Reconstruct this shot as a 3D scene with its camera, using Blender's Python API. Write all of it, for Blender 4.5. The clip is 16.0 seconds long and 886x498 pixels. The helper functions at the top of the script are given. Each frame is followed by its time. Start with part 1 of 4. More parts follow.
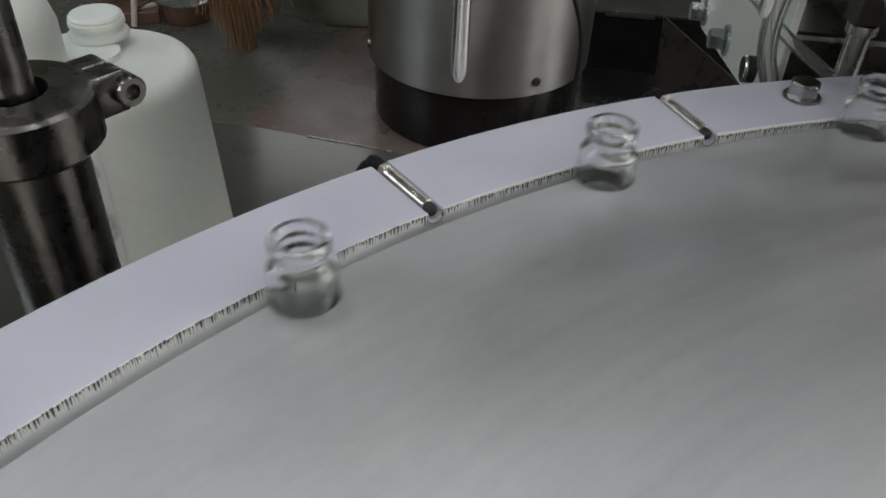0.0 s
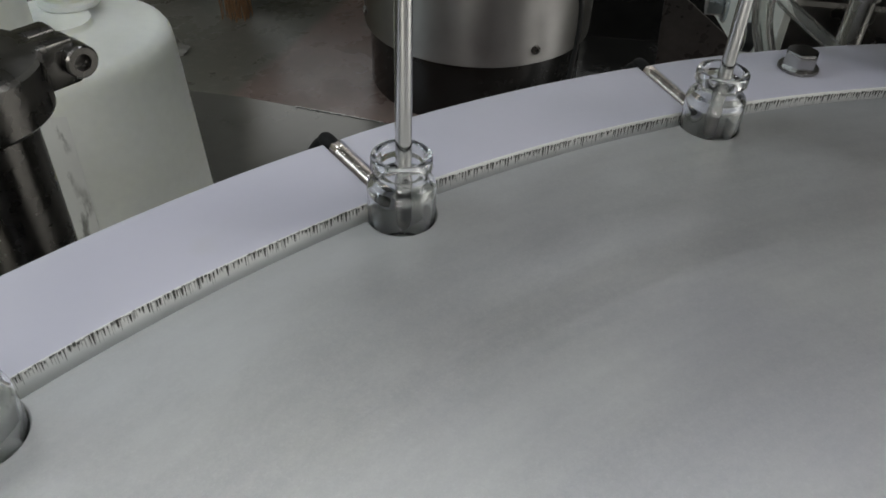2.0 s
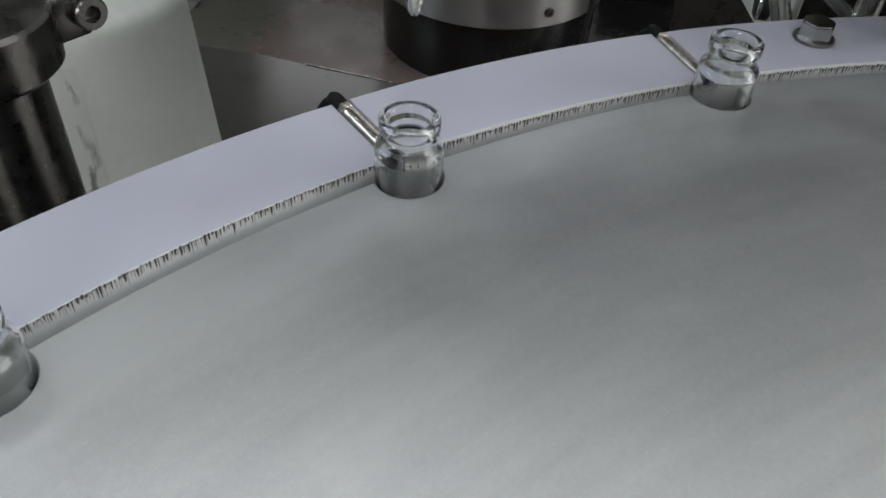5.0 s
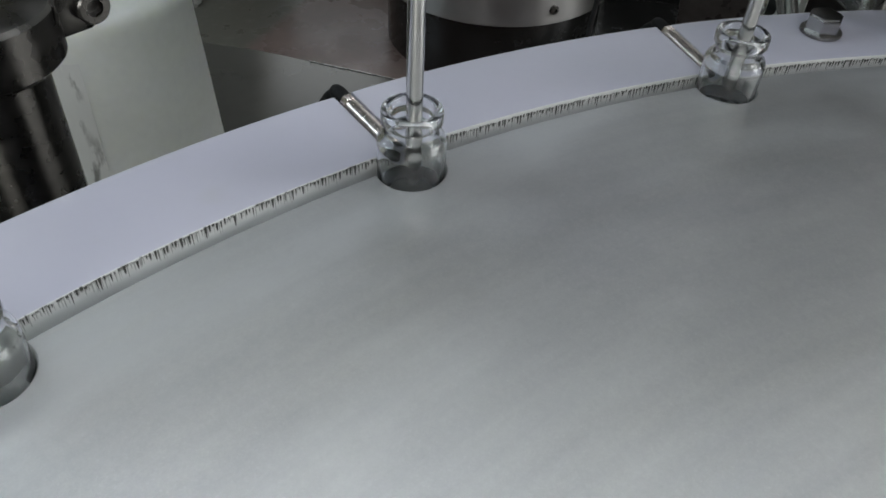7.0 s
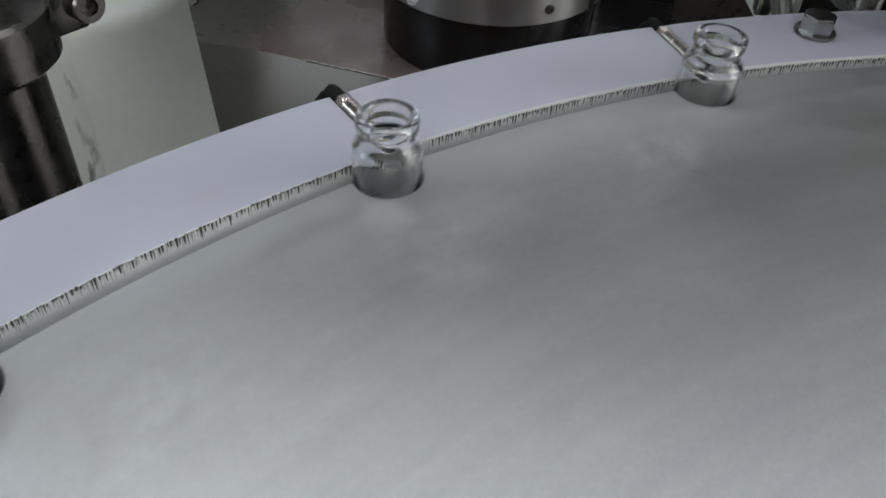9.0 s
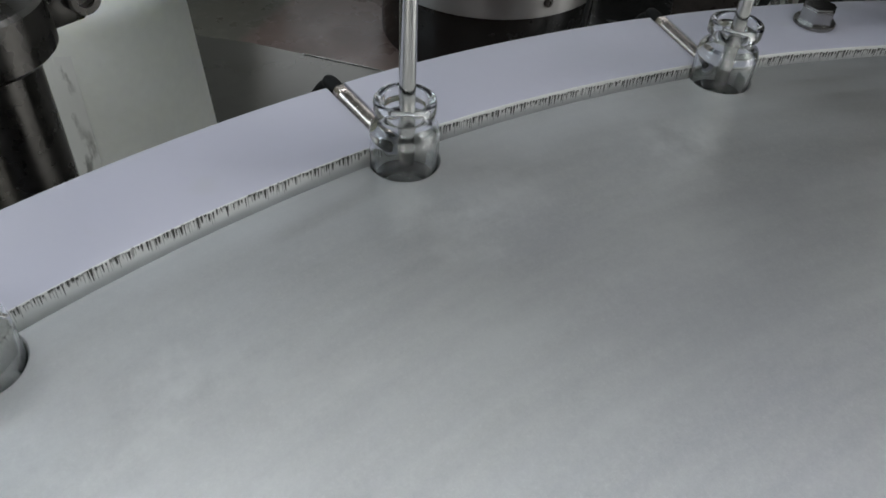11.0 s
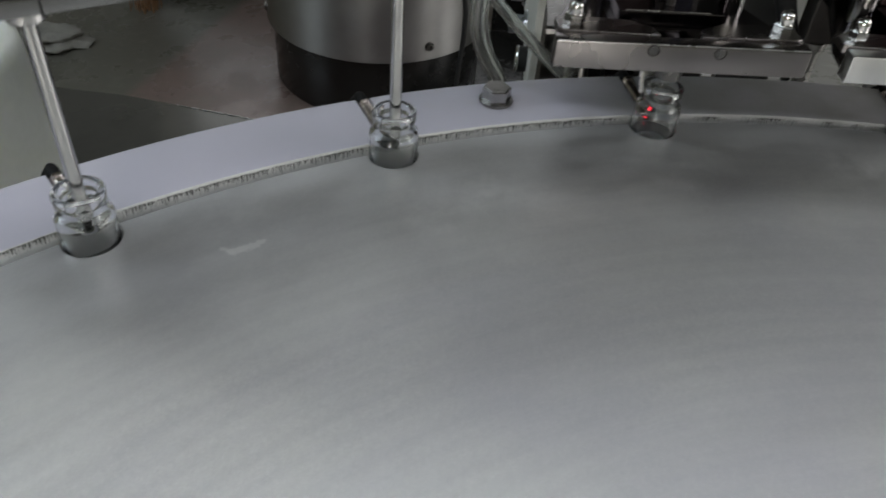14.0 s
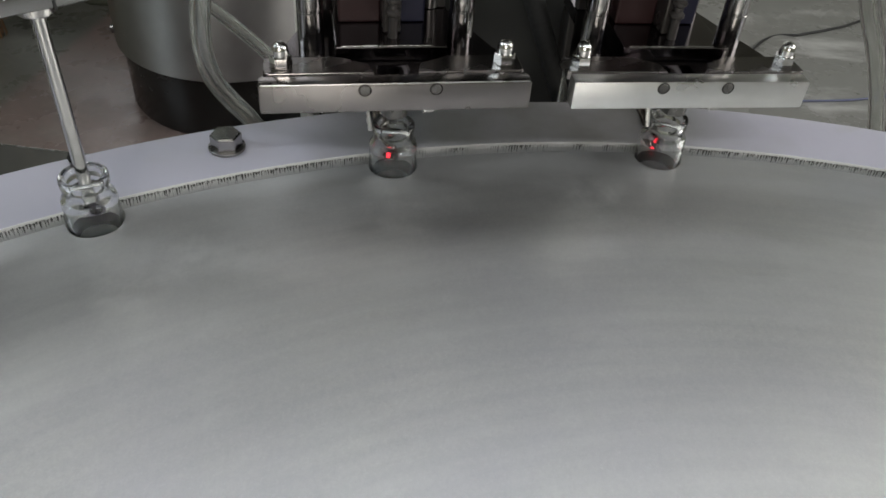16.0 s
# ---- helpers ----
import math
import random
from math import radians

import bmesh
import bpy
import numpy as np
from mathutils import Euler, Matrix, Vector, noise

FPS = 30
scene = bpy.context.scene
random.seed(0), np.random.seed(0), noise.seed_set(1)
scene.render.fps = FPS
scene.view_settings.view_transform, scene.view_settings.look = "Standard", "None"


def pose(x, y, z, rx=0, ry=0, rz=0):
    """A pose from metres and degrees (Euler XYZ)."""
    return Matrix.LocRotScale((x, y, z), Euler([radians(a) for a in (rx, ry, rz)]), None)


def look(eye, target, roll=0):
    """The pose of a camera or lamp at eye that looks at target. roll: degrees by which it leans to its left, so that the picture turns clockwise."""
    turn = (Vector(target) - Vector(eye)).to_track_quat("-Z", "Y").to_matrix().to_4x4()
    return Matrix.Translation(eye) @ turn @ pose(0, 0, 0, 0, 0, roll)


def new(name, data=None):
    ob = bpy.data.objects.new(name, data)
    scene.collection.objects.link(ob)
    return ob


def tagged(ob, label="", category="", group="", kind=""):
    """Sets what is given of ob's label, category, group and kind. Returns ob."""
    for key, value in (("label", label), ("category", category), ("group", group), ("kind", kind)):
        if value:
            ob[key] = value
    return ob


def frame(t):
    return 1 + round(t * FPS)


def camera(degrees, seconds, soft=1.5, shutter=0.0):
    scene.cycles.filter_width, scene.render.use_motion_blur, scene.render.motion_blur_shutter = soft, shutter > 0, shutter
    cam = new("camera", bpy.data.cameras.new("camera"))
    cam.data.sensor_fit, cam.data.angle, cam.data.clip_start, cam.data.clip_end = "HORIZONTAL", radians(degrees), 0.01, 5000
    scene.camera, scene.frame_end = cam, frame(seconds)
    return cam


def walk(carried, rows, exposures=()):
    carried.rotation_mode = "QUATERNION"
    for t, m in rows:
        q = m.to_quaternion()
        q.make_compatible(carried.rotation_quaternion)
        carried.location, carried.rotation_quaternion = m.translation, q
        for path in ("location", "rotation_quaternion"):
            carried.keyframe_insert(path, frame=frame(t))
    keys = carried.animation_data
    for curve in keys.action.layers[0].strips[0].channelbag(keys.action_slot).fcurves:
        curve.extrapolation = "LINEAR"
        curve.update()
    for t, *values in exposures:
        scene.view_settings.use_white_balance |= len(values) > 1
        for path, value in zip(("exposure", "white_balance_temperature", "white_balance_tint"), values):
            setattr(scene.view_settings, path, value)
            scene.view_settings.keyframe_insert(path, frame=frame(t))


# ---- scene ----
cam = camera(58.33, 16.0, soft=1.6, shutter=0.3)
PATH = [
    (0, -0.3412, 0.1417, 0.1750, 8.24, -37.72, -1.98), (0.5, -0.3317, 0.1575, 0.1684, 8.35, -38.97, -1.62),
    (1, -0.3269, 0.1684, 0.1650, 8.60, -39.69, -1.74), (1.5, -0.3260, 0.1683, 0.1641, 8.51, -39.93, -1.75),
    (2, -0.3260, 0.1687, 0.1648, 8.65, -39.95, -1.74), (2.5, -0.3264, 0.1691, 0.1646, 8.66, -40.02, -1.58),
    (3, -0.3262, 0.1691, 0.1644, 8.65, -40.01, -1.54), (3.5, -0.3260, 0.1696, 0.1647, 8.68, -39.97, -1.50),
    (4, -0.3267, 0.1691, 0.1642, 9.04, -40.99, -1.72), (4.5, -0.3262, 0.1682, 0.1661, 9.85, -42.64, -2.58),
    (7, -0.3249, 0.1687, 0.1628, 10.35, -42.80, -2.47), (7.5, -0.3254, 0.1691, 0.1636, 10.33, -42.87, -2.60),
    (8, -0.3245, 0.1683, 0.1634, 10.29, -42.74, -2.67), (8.5, -0.3247, 0.1687, 0.1641, 10.17, -42.83, -2.66),
    (9, -0.3247, 0.1685, 0.1633, 10.13, -42.85, -2.68), (11.5, -0.3239, 0.1684, 0.1616, 9.97, -43.27, -2.67),
    (12, -0.3224, 0.1670, 0.1615, 10.06, -43.05, -2.84), (12.5, -0.3236, 0.1625, 0.1673, 9.79, -42.47, -2.90),
    (13, -0.3089, 0.1550, 0.1749, 8.44, -41.29, -2.22), (13.5, -0.2620, 0.1451, 0.1880, 7.54, -41.73, -2.19),
    (13.7, -0.2355, 0.1444, 0.2010, 7.42, -42.45, -2.50),
    (14, -0.2135, 0.1490, 0.2156, 5.90, -41.02, -3.50), (14.2, -0.2023, 0.1478, 0.2205, 4.95, -40.82, -3.70), (14.5, -0.1858, 0.1420, 0.2225, 3.38, -41.14, -5.45),
    (14.7, -0.1752, 0.1408, 0.2309, 2.74, -40.27, -5.75),
    (15, -0.1636, 0.1522, 0.2383, 1.13, -39.07, -5.00), (15.2, -0.1450, 0.1518, 0.2378, 0.80, -37.92, -4.33), (15.5, -0.1320, 0.1648, 0.2321, -1.82, -39.43, -3.51),
    (16, -0.1257, 0.1870, 0.2247, -1.51, -40.59, -3.54)]
walk(cam, [(t, pose(x, y, z, 90 + pitch, roll, yaw)) for t, x, y, z, yaw, pitch, roll in PATH], [
    (0, 0.04, 6470, 10), (4, 0.06, 6430, 10), (4.5, 0.04, 6350, 10), (7, 0.04, 6170, 9.5), (9, 0.01, 6230, 10), (11.5, 0.0, 6220, 10), (12.5, 0.0, 6260, 10), (13.5, 0.01, 6400, 10), (14, 0.0, 6340, 10), (14.5, 0.03, 6470, 10), (15, 0.08, 6440, 10), (15.5, 0.27, 6470, 10), (16, 0.32, 6480, 10)])

# ---------------------------------------------------------------- the plan, in metres
# the axis of the turntable is the origin; z = 0 is the top of the white guide ring
FLOOR = -0.66
DECK = -0.40                        # steel deck beside the turntable
R_IN, R_OUT = 0.540, 0.581          # guide ring
R_DISC, Z_DISC = 0.5314, 0.0002    # steel turntable
R_VIAL = 0.527                      # circle of the tools over the stations
R_POCKET = 0.5282                   # circle of the pockets and vials
POCKETS = 24
STEP = 2 * math.pi / POCKETS
TH0 = -0.7688                       # first filling station, clockwise from +y


def at(angle, radius, z=0.0):
    return Vector((radius * math.sin(angle), radius * math.cos(angle), z))


STATION = [TH0 + k * STEP for k in range(4)]
GROOVE = [a + 0.0043 for a in STATION]   # the sensor grooves lie a little past the vials' rests

# ---------------------------------------------------------------- world and light
world = bpy.data.worlds.new("hall_daylight")
scene.world = world
world.use_nodes = True
wn = world.node_tree.nodes
sky = wn.new("ShaderNodeTexSky")
sky.sky_type = "NISHITA"
sky.sun_disc = False
sky.sun_elevation, sky.sun_rotation = radians(38), radians(200)
world.node_tree.links.new(sky.outputs[0], wn["Background"].inputs[0])
wn["Background"].inputs[1].default_value = 0.10
scene.view_settings.exposure = 0.0


def area_lamp(name, eye, target, sx, sy, power, colour):
    data = bpy.data.lights.new(name, "AREA")
    data.shape, data.size, data.size_y, data.energy, data.color = "RECTANGLE", sx, sy, power, colour
    ob = new(name, data)
    ob.matrix_world = look(eye, target)
    return ob


for y in (-1.3, 0.95):     # two rows of fluorescent tubes
    area_lamp("ceiling_tubes_lamp", (0.3, y, 2.24), (0.3, y, 0), 4.2, 0.10, 27, (0.94, 0.965, 1.0))
area_lamp("window_lamp_left", (-3.1, 0.3, 1.35), (0, 0.3, 0.2), 1.5, 1.1, 26, (0.80, 0.93, 1.0))
# unseen fill behind the camera, added to brighten head bars and ring edge
area_lamp("fill_lamp_back", (-0.3, -2.9, 1.0), (-0.3, 0, 0), 1.3, 0.8, 26, (1.0, 0.97, 0.90))
# no known window here; fill added to lift the far disc, deck and floor
area_lamp("fill_lamp_north", (-0.4, 4.5, 1.45), (-0.4, 0, 1.0), 3.4, 1.1, 13, (0.97, 0.98, 1.0))
area_lamp("window_lamp_right", (3.1, 0.6, 0.95), (0, 0.4, 0.2), 2.6, 1.5, 62, (1.0, 0.98, 0.94))


# ---------------------------------------------------------------- materials
def material(name, base, rough=0.5, metal=0.0, **extra):
    mat = bpy.data.materials.new(name)
    mat.use_nodes = True
    b = mat.node_tree.nodes["Principled BSDF"]
    b.inputs["Base Color"].default_value = (*base, 1)
    b.inputs["Roughness"].default_value = rough
    b.inputs["Metallic"].default_value = metal
    for key, value in extra.items():
        b.inputs[key.replace("_", " ")].default_value = value
    return mat


def coords(mat, scale=(1, 1, 1), kind="Object"):
    nt = mat.node_tree
    tc, mp = nt.nodes.new("ShaderNodeTexCoord"), nt.nodes.new("ShaderNodeMapping")
    mp.inputs["Scale"].default_value = scale
    nt.links.new(tc.outputs[kind], mp.inputs[0])
    return mp.outputs[0]


def noise_out(mat, vec, scale, detail=4.0, rough=0.55):
    n = mat.node_tree.nodes.new("ShaderNodeTexNoise")
    n.inputs["Scale"].default_value, n.inputs["Detail"].default_value = scale, detail
    n.inputs["Roughness"].default_value = rough
    mat.node_tree.links.new(vec, n.inputs["Vector"])
    return n.outputs["Fac"]


def remap(mat, value, lo, hi, a, b):
    m = mat.node_tree.nodes.new("ShaderNodeMapRange")
    for i, v in enumerate((lo, hi, a, b)):
        m.inputs[i + 1].default_value = v
    mat.node_tree.links.new(value, m.inputs[0])
    return m.outputs[0]


def mix_colour(mat, fac, one, two):
    m = mat.node_tree.nodes.new("ShaderNodeMix")
    m.data_type = "RGBA"
    for i, v in ((6, one), (7, two)):
        if isinstance(v, tuple):
            m.inputs[i].default_value = (*v, 1)
        else:
            mat.node_tree.links.new(v, m.inputs[i])
    mat.node_tree.links.new(fac, m.inputs[0])
    return m.outputs[2]


def calc(mat, op, a, b=None):
    m = mat.node_tree.nodes.new("ShaderNodeMath")
    m.operation = op
    for i, v in enumerate((a, b)):
        if v is None:
            continue
        if isinstance(v, (int, float)):
            m.inputs[i].default_value = v
        else:
            mat.node_tree.links.new(v, m.inputs[i])
    return m.outputs[0]


def feed(mat, socket, value):
    mat.node_tree.links.new(value, mat.node_tree.nodes["Principled BSDF"].inputs[socket])


def bump(mat, height, strength, distance):
    n = mat.node_tree.nodes.new("ShaderNodeBump")
    n.inputs["Strength"].default_value, n.inputs["Distance"].default_value = strength, distance
    mat.node_tree.links.new(height, n.inputs["Height"])
    feed(mat, "Normal", n.outputs[0])


def worn(name, base, rough, metal=0.0, big=12.0, small=400.0, spread=0.12, relief=0.0, stretch=(1, 1, 1), **extra):
    """A surface whose colour and gloss vary at two scales."""
    mat = material(name, base, rough, metal, **extra)
    v = coords(mat, stretch)
    a, b = noise_out(mat, v, big), noise_out(mat, v, small, 2)
    both = calc(mat, "ADD", calc(mat, "MULTIPLY", a, 0.6), calc(mat, "MULTIPLY", b, 0.4))
    dark = tuple(c * (1 - spread) for c in base)
    light = tuple(min(1, c * (1 + spread)) for c in base)
    feed(mat, "Base Color", mix_colour(mat, remap(mat, both, 0.3, 0.7, 0, 1), dark, light))
    feed(mat, "Roughness", remap(mat, both, 0.3, 0.7, max(0.02, rough * (1 - spread * 1.5)), min(1, rough * (1 + spread * 1.5))))
    if relief:
        bump(mat, both, 0.4, relief)
    return mat


def disc_steel():
    mat = material("brushed_steel_disc", (0.56, 0.57, 0.57), 0.34, 1.0)
    v = coords(mat)
    sep = mat.node_tree.nodes.new("ShaderNodeSeparateXYZ")
    mat.node_tree.links.new(v, sep.inputs[0])
    rad = calc(mat, "SQRT", calc(mat, "ADD", calc(mat, "MULTIPLY", sep.outputs[0], sep.outputs[0]), calc(mat, "MULTIPLY", sep.outputs[1], sep.outputs[1])))
    ang = calc(mat, "ARCTAN2", sep.outputs[0], sep.outputs[1])
    comb = mat.node_tree.nodes.new("ShaderNodeCombineXYZ")
    mat.node_tree.links.new(calc(mat, "MULTIPLY", rad, 60.0), comb.inputs[0])
    mat.node_tree.links.new(calc(mat, "MULTIPLY", ang, 2.2), comb.inputs[1])
    arcs = noise_out(mat, comb.outputs[0], 1.0, 3)
    fine = noise_out(mat, v, 1700, 3, 0.7)
    mottle = noise_out(mat, v, 130, 6, 0.7)
    blot = noise_out(mat, v, 9, 3)
    smear = noise_out(mat, v, 34, 3)
    spots = remap(mat, smear, 0.66, 0.76, 0, 1)
    base = mix_colour(mat, remap(mat, blot, 0.3, 0.7, 0, 1), (0.507, 0.507, 0.486), (0.592, 0.593, 0.574))
    base = mix_colour(mat, remap(mat, calc(mat, "ADD", calc(mat, "MULTIPLY", fine, 0.6), calc(mat, "MULTIPLY", mottle, 0.4)), 0.36, 0.64, 0, 0.42), base, (0.405, 0.41, 0.392))
    # glitter of the metal grain painted in as pale random specks
    glint = remap(mat, noise_out(mat, v, 1000, 3, 0.7), 0.55, 0.70, 0, 0.22)
    base = mix_colour(mat, glint, base, (0.72, 0.73, 0.73))
    hair = mat.node_tree.nodes.new("ShaderNodeCombineXYZ")
    mat.node_tree.links.new(calc(mat, "MULTIPLY", rad, 900.0), hair.inputs[0])
    mat.node_tree.links.new(calc(mat, "MULTIPLY", ang, 9.0), hair.inputs[1])
    brushed = noise_out(mat, hair.outputs[0], 1.0, 4, 0.65)
    base = mix_colour(mat, remap(mat, brushed, 0.35, 0.68, 0.0, 0.15), base, (0.62, 0.625, 0.62))
    base = mix_colour(mat, remap(mat, arcs, 0.4, 0.75, 0.0, 0.20), base, (0.40, 0.40, 0.415))
    # shallow waves left by the turning tool
    wave = calc(mat, "SINE", calc(mat, "ADD", calc(mat, "MULTIPLY", rad, 2 * math.pi / 0.0095), calc(mat, "MULTIPLY", arcs, 5.5)))
    wave = calc(mat, "MULTIPLY", remap(mat, wave, -0.6, 1.0, 0, 1), remap(mat, blot, 0.4, 0.58, 0.35, 1))
    base = mix_colour(mat, calc(mat, "MULTIPLY", wave, 0.14), base, (0.36, 0.36, 0.40))
    speck = noise_out(mat, v, 430, 4, 0.75)
    base = mix_colour(mat, remap(mat, speck, 0.32, 0.68, 0.0, 0.38), base, (0.395, 0.39, 0.41))
    tint = noise_out(mat, v, 4.5, 3, 0.55)
    base = mix_colour(mat, remap(mat, tint, 0.50, 0.68, 0.0, 0.35), base, (0.53, 0.525, 0.455))
    base = mix_colour(mat, remap(mat, tint, 0.50, 0.32, 0.0, 0.35), base, (0.47, 0.465, 0.535))
    # faint cloudy wiping marks along the brushing, and one small dried mark
    wipes = remap(mat, noise_out(mat, comb.outputs[0], 0.32, 5, 0.65), 0.42, 0.72, 0, 0.75)
    base = mix_colour(mat, calc(mat, "MULTIPLY", wipes, remap(mat, blot, 0.4, 0.6, 0.2, 1)), base, (0.61, 0.615, 0.60))

    # cloudy film near the rim, drawn out along the turning
    drawn = mat.node_tree.nodes.new("ShaderNodeCombineXYZ")
    mat.node_tree.links.new(calc(mat, "MULTIPLY", rad, 34.0), drawn.inputs[0])
    mat.node_tree.links.new(calc(mat, "MULTIPLY", ang, 8.0), drawn.inputs[1])
    film = noise_out(mat, drawn.outputs[0], 1.0, 6, 0.62)
    rim = remap(mat, rad, 0.36, 0.49, 0.15, 1)
    base = mix_colour(mat, calc(mat, "MULTIPLY", rim, remap(mat, film, 0.52, 0.70, 0, 0.42)), base, (0.66, 0.66, 0.635))
    base = mix_colour(mat, calc(mat, "MULTIPLY", rim, remap(mat, film, 0.46, 0.30, 0, 0.28)), base, (0.36, 0.362, 0.365))

    def smudge(cx, cy, size, sharp, ragged=2.2, grain=70):
        dx, dy = calc(mat, "SUBTRACT", sep.outputs[0], cx), calc(mat, "SUBTRACT", sep.outputs[1], cy)
        d = calc(mat, "SQRT", calc(mat, "ADD", calc(mat, "MULTIPLY", dx, dx), calc(mat, "MULTIPLY", dy, dy)))
        d = calc(mat, "ADD", d, calc(mat, "MULTIPLY", calc(mat, "SUBTRACT", noise_out(mat, v, grain, 3), 0.5), size * ragged))
        return remap(mat, d, size * (1 - sharp), size, 1, 0)
    def stroke(x0, y0, x1, y1, wide):
        """A straight dried streak with ragged edges."""
        ln = math.hypot(x1 - x0, y1 - y0)
        ux, uy = (x1 - x0) / ln, (y1 - y0) / ln
        dx, dy = calc(mat, "SUBTRACT", sep.outputs[0], x0), calc(mat, "SUBTRACT", sep.outputs[1], y0)
        al = calc(mat, "ADD", calc(mat, "MULTIPLY", dx, ux), calc(mat, "MULTIPLY", dy, uy))
        off = calc(mat, "SUBTRACT", al, remap(mat, al, 0, ln, 0, ln))
        ac = calc(mat, "SUBTRACT", calc(mat, "MULTIPLY", dx, uy), calc(mat, "MULTIPLY", dy, ux))
        d = calc(mat, "SQRT", calc(mat, "ADD", calc(mat, "MULTIPLY", off, off), calc(mat, "MULTIPLY", ac, ac)))
        d = calc(mat, "ADD", d, calc(mat, "MULTIPLY", calc(mat, "SUBTRACT", noise_out(mat, v, 260, 3), 0.5), wide * 2.6))
        return remap(mat, d, wide * 0.5, wide, 1, 0)
    dried = calc(mat, "MAXIMUM", calc(mat, "MULTIPLY", stroke(-0.3823, -0.3149, -0.3804, -0.3094, 0.0014), 0.85), calc(mat, "MULTIPLY", stroke(-0.3804, -0.3094, -0.3885, -0.3000, 0.0023), 0.68))
    cloud = noise_out(mat, v, 55, 5, 0.6)
    for cx, cy, size, much in ((-0.404, -0.314, 0.026, 0.5), (-0.4405, -0.2133, 0.032, 0.5), (-0.421, -0.2271, 0.026, 0.42), (-0.490, -0.120, 0.036, 0.8), (-0.500, -0.030, 0.034, 0.7)):
        dried = calc(mat, "MAXIMUM", dried, calc(mat, "MULTIPLY", calc(mat, "MULTIPLY", smudge(cx, cy, size, 0.9, 1.2, 40), remap(mat, cloud, 0.42, 0.62, 0, 1)), much))
    base = mix_colour(mat, calc(mat, "MULTIPLY", dried, 0.72), base, (0.78, 0.78, 0.75))
    # dry whitish dust lies on the outermost band and dulls the metal
    dust = calc(mat, "MULTIPLY", remap(mat, rad, 0.468, 0.522, 0, 1), remap(mat, film, 0.36, 0.66, 0.22, 0.66))
    base = mix_colour(mat, dust, base, (0.46, 0.475, 0.485))
    feed(mat, "Metallic", calc(mat, "SUBTRACT", 1.0, calc(mat, "MULTIPLY", calc(mat, "MAXIMUM", dust, calc(mat, "MULTIPLY", dried, 0.5)), 0.85)))
    feed(mat, "Base Color", mix_colour(mat, calc(mat, "MULTIPLY", spots, 0.03), base, (0.75, 0.76, 0.74)))
    r = calc(mat, "ADD", remap(mat, arcs, 0.3, 0.7, 0.41, 0.47), calc(mat, "ADD", calc(mat, "MULTIPLY", wave, 0.02), calc(mat, "MULTIPLY", dried, 0.04)))
    feed(mat, "Roughness", calc(mat, "ADD", r, remap(mat, mottle, 0.3, 0.7, -0.02, 0.02)))
    bump(mat, fine, 0.02, 0.0002)
    return mat


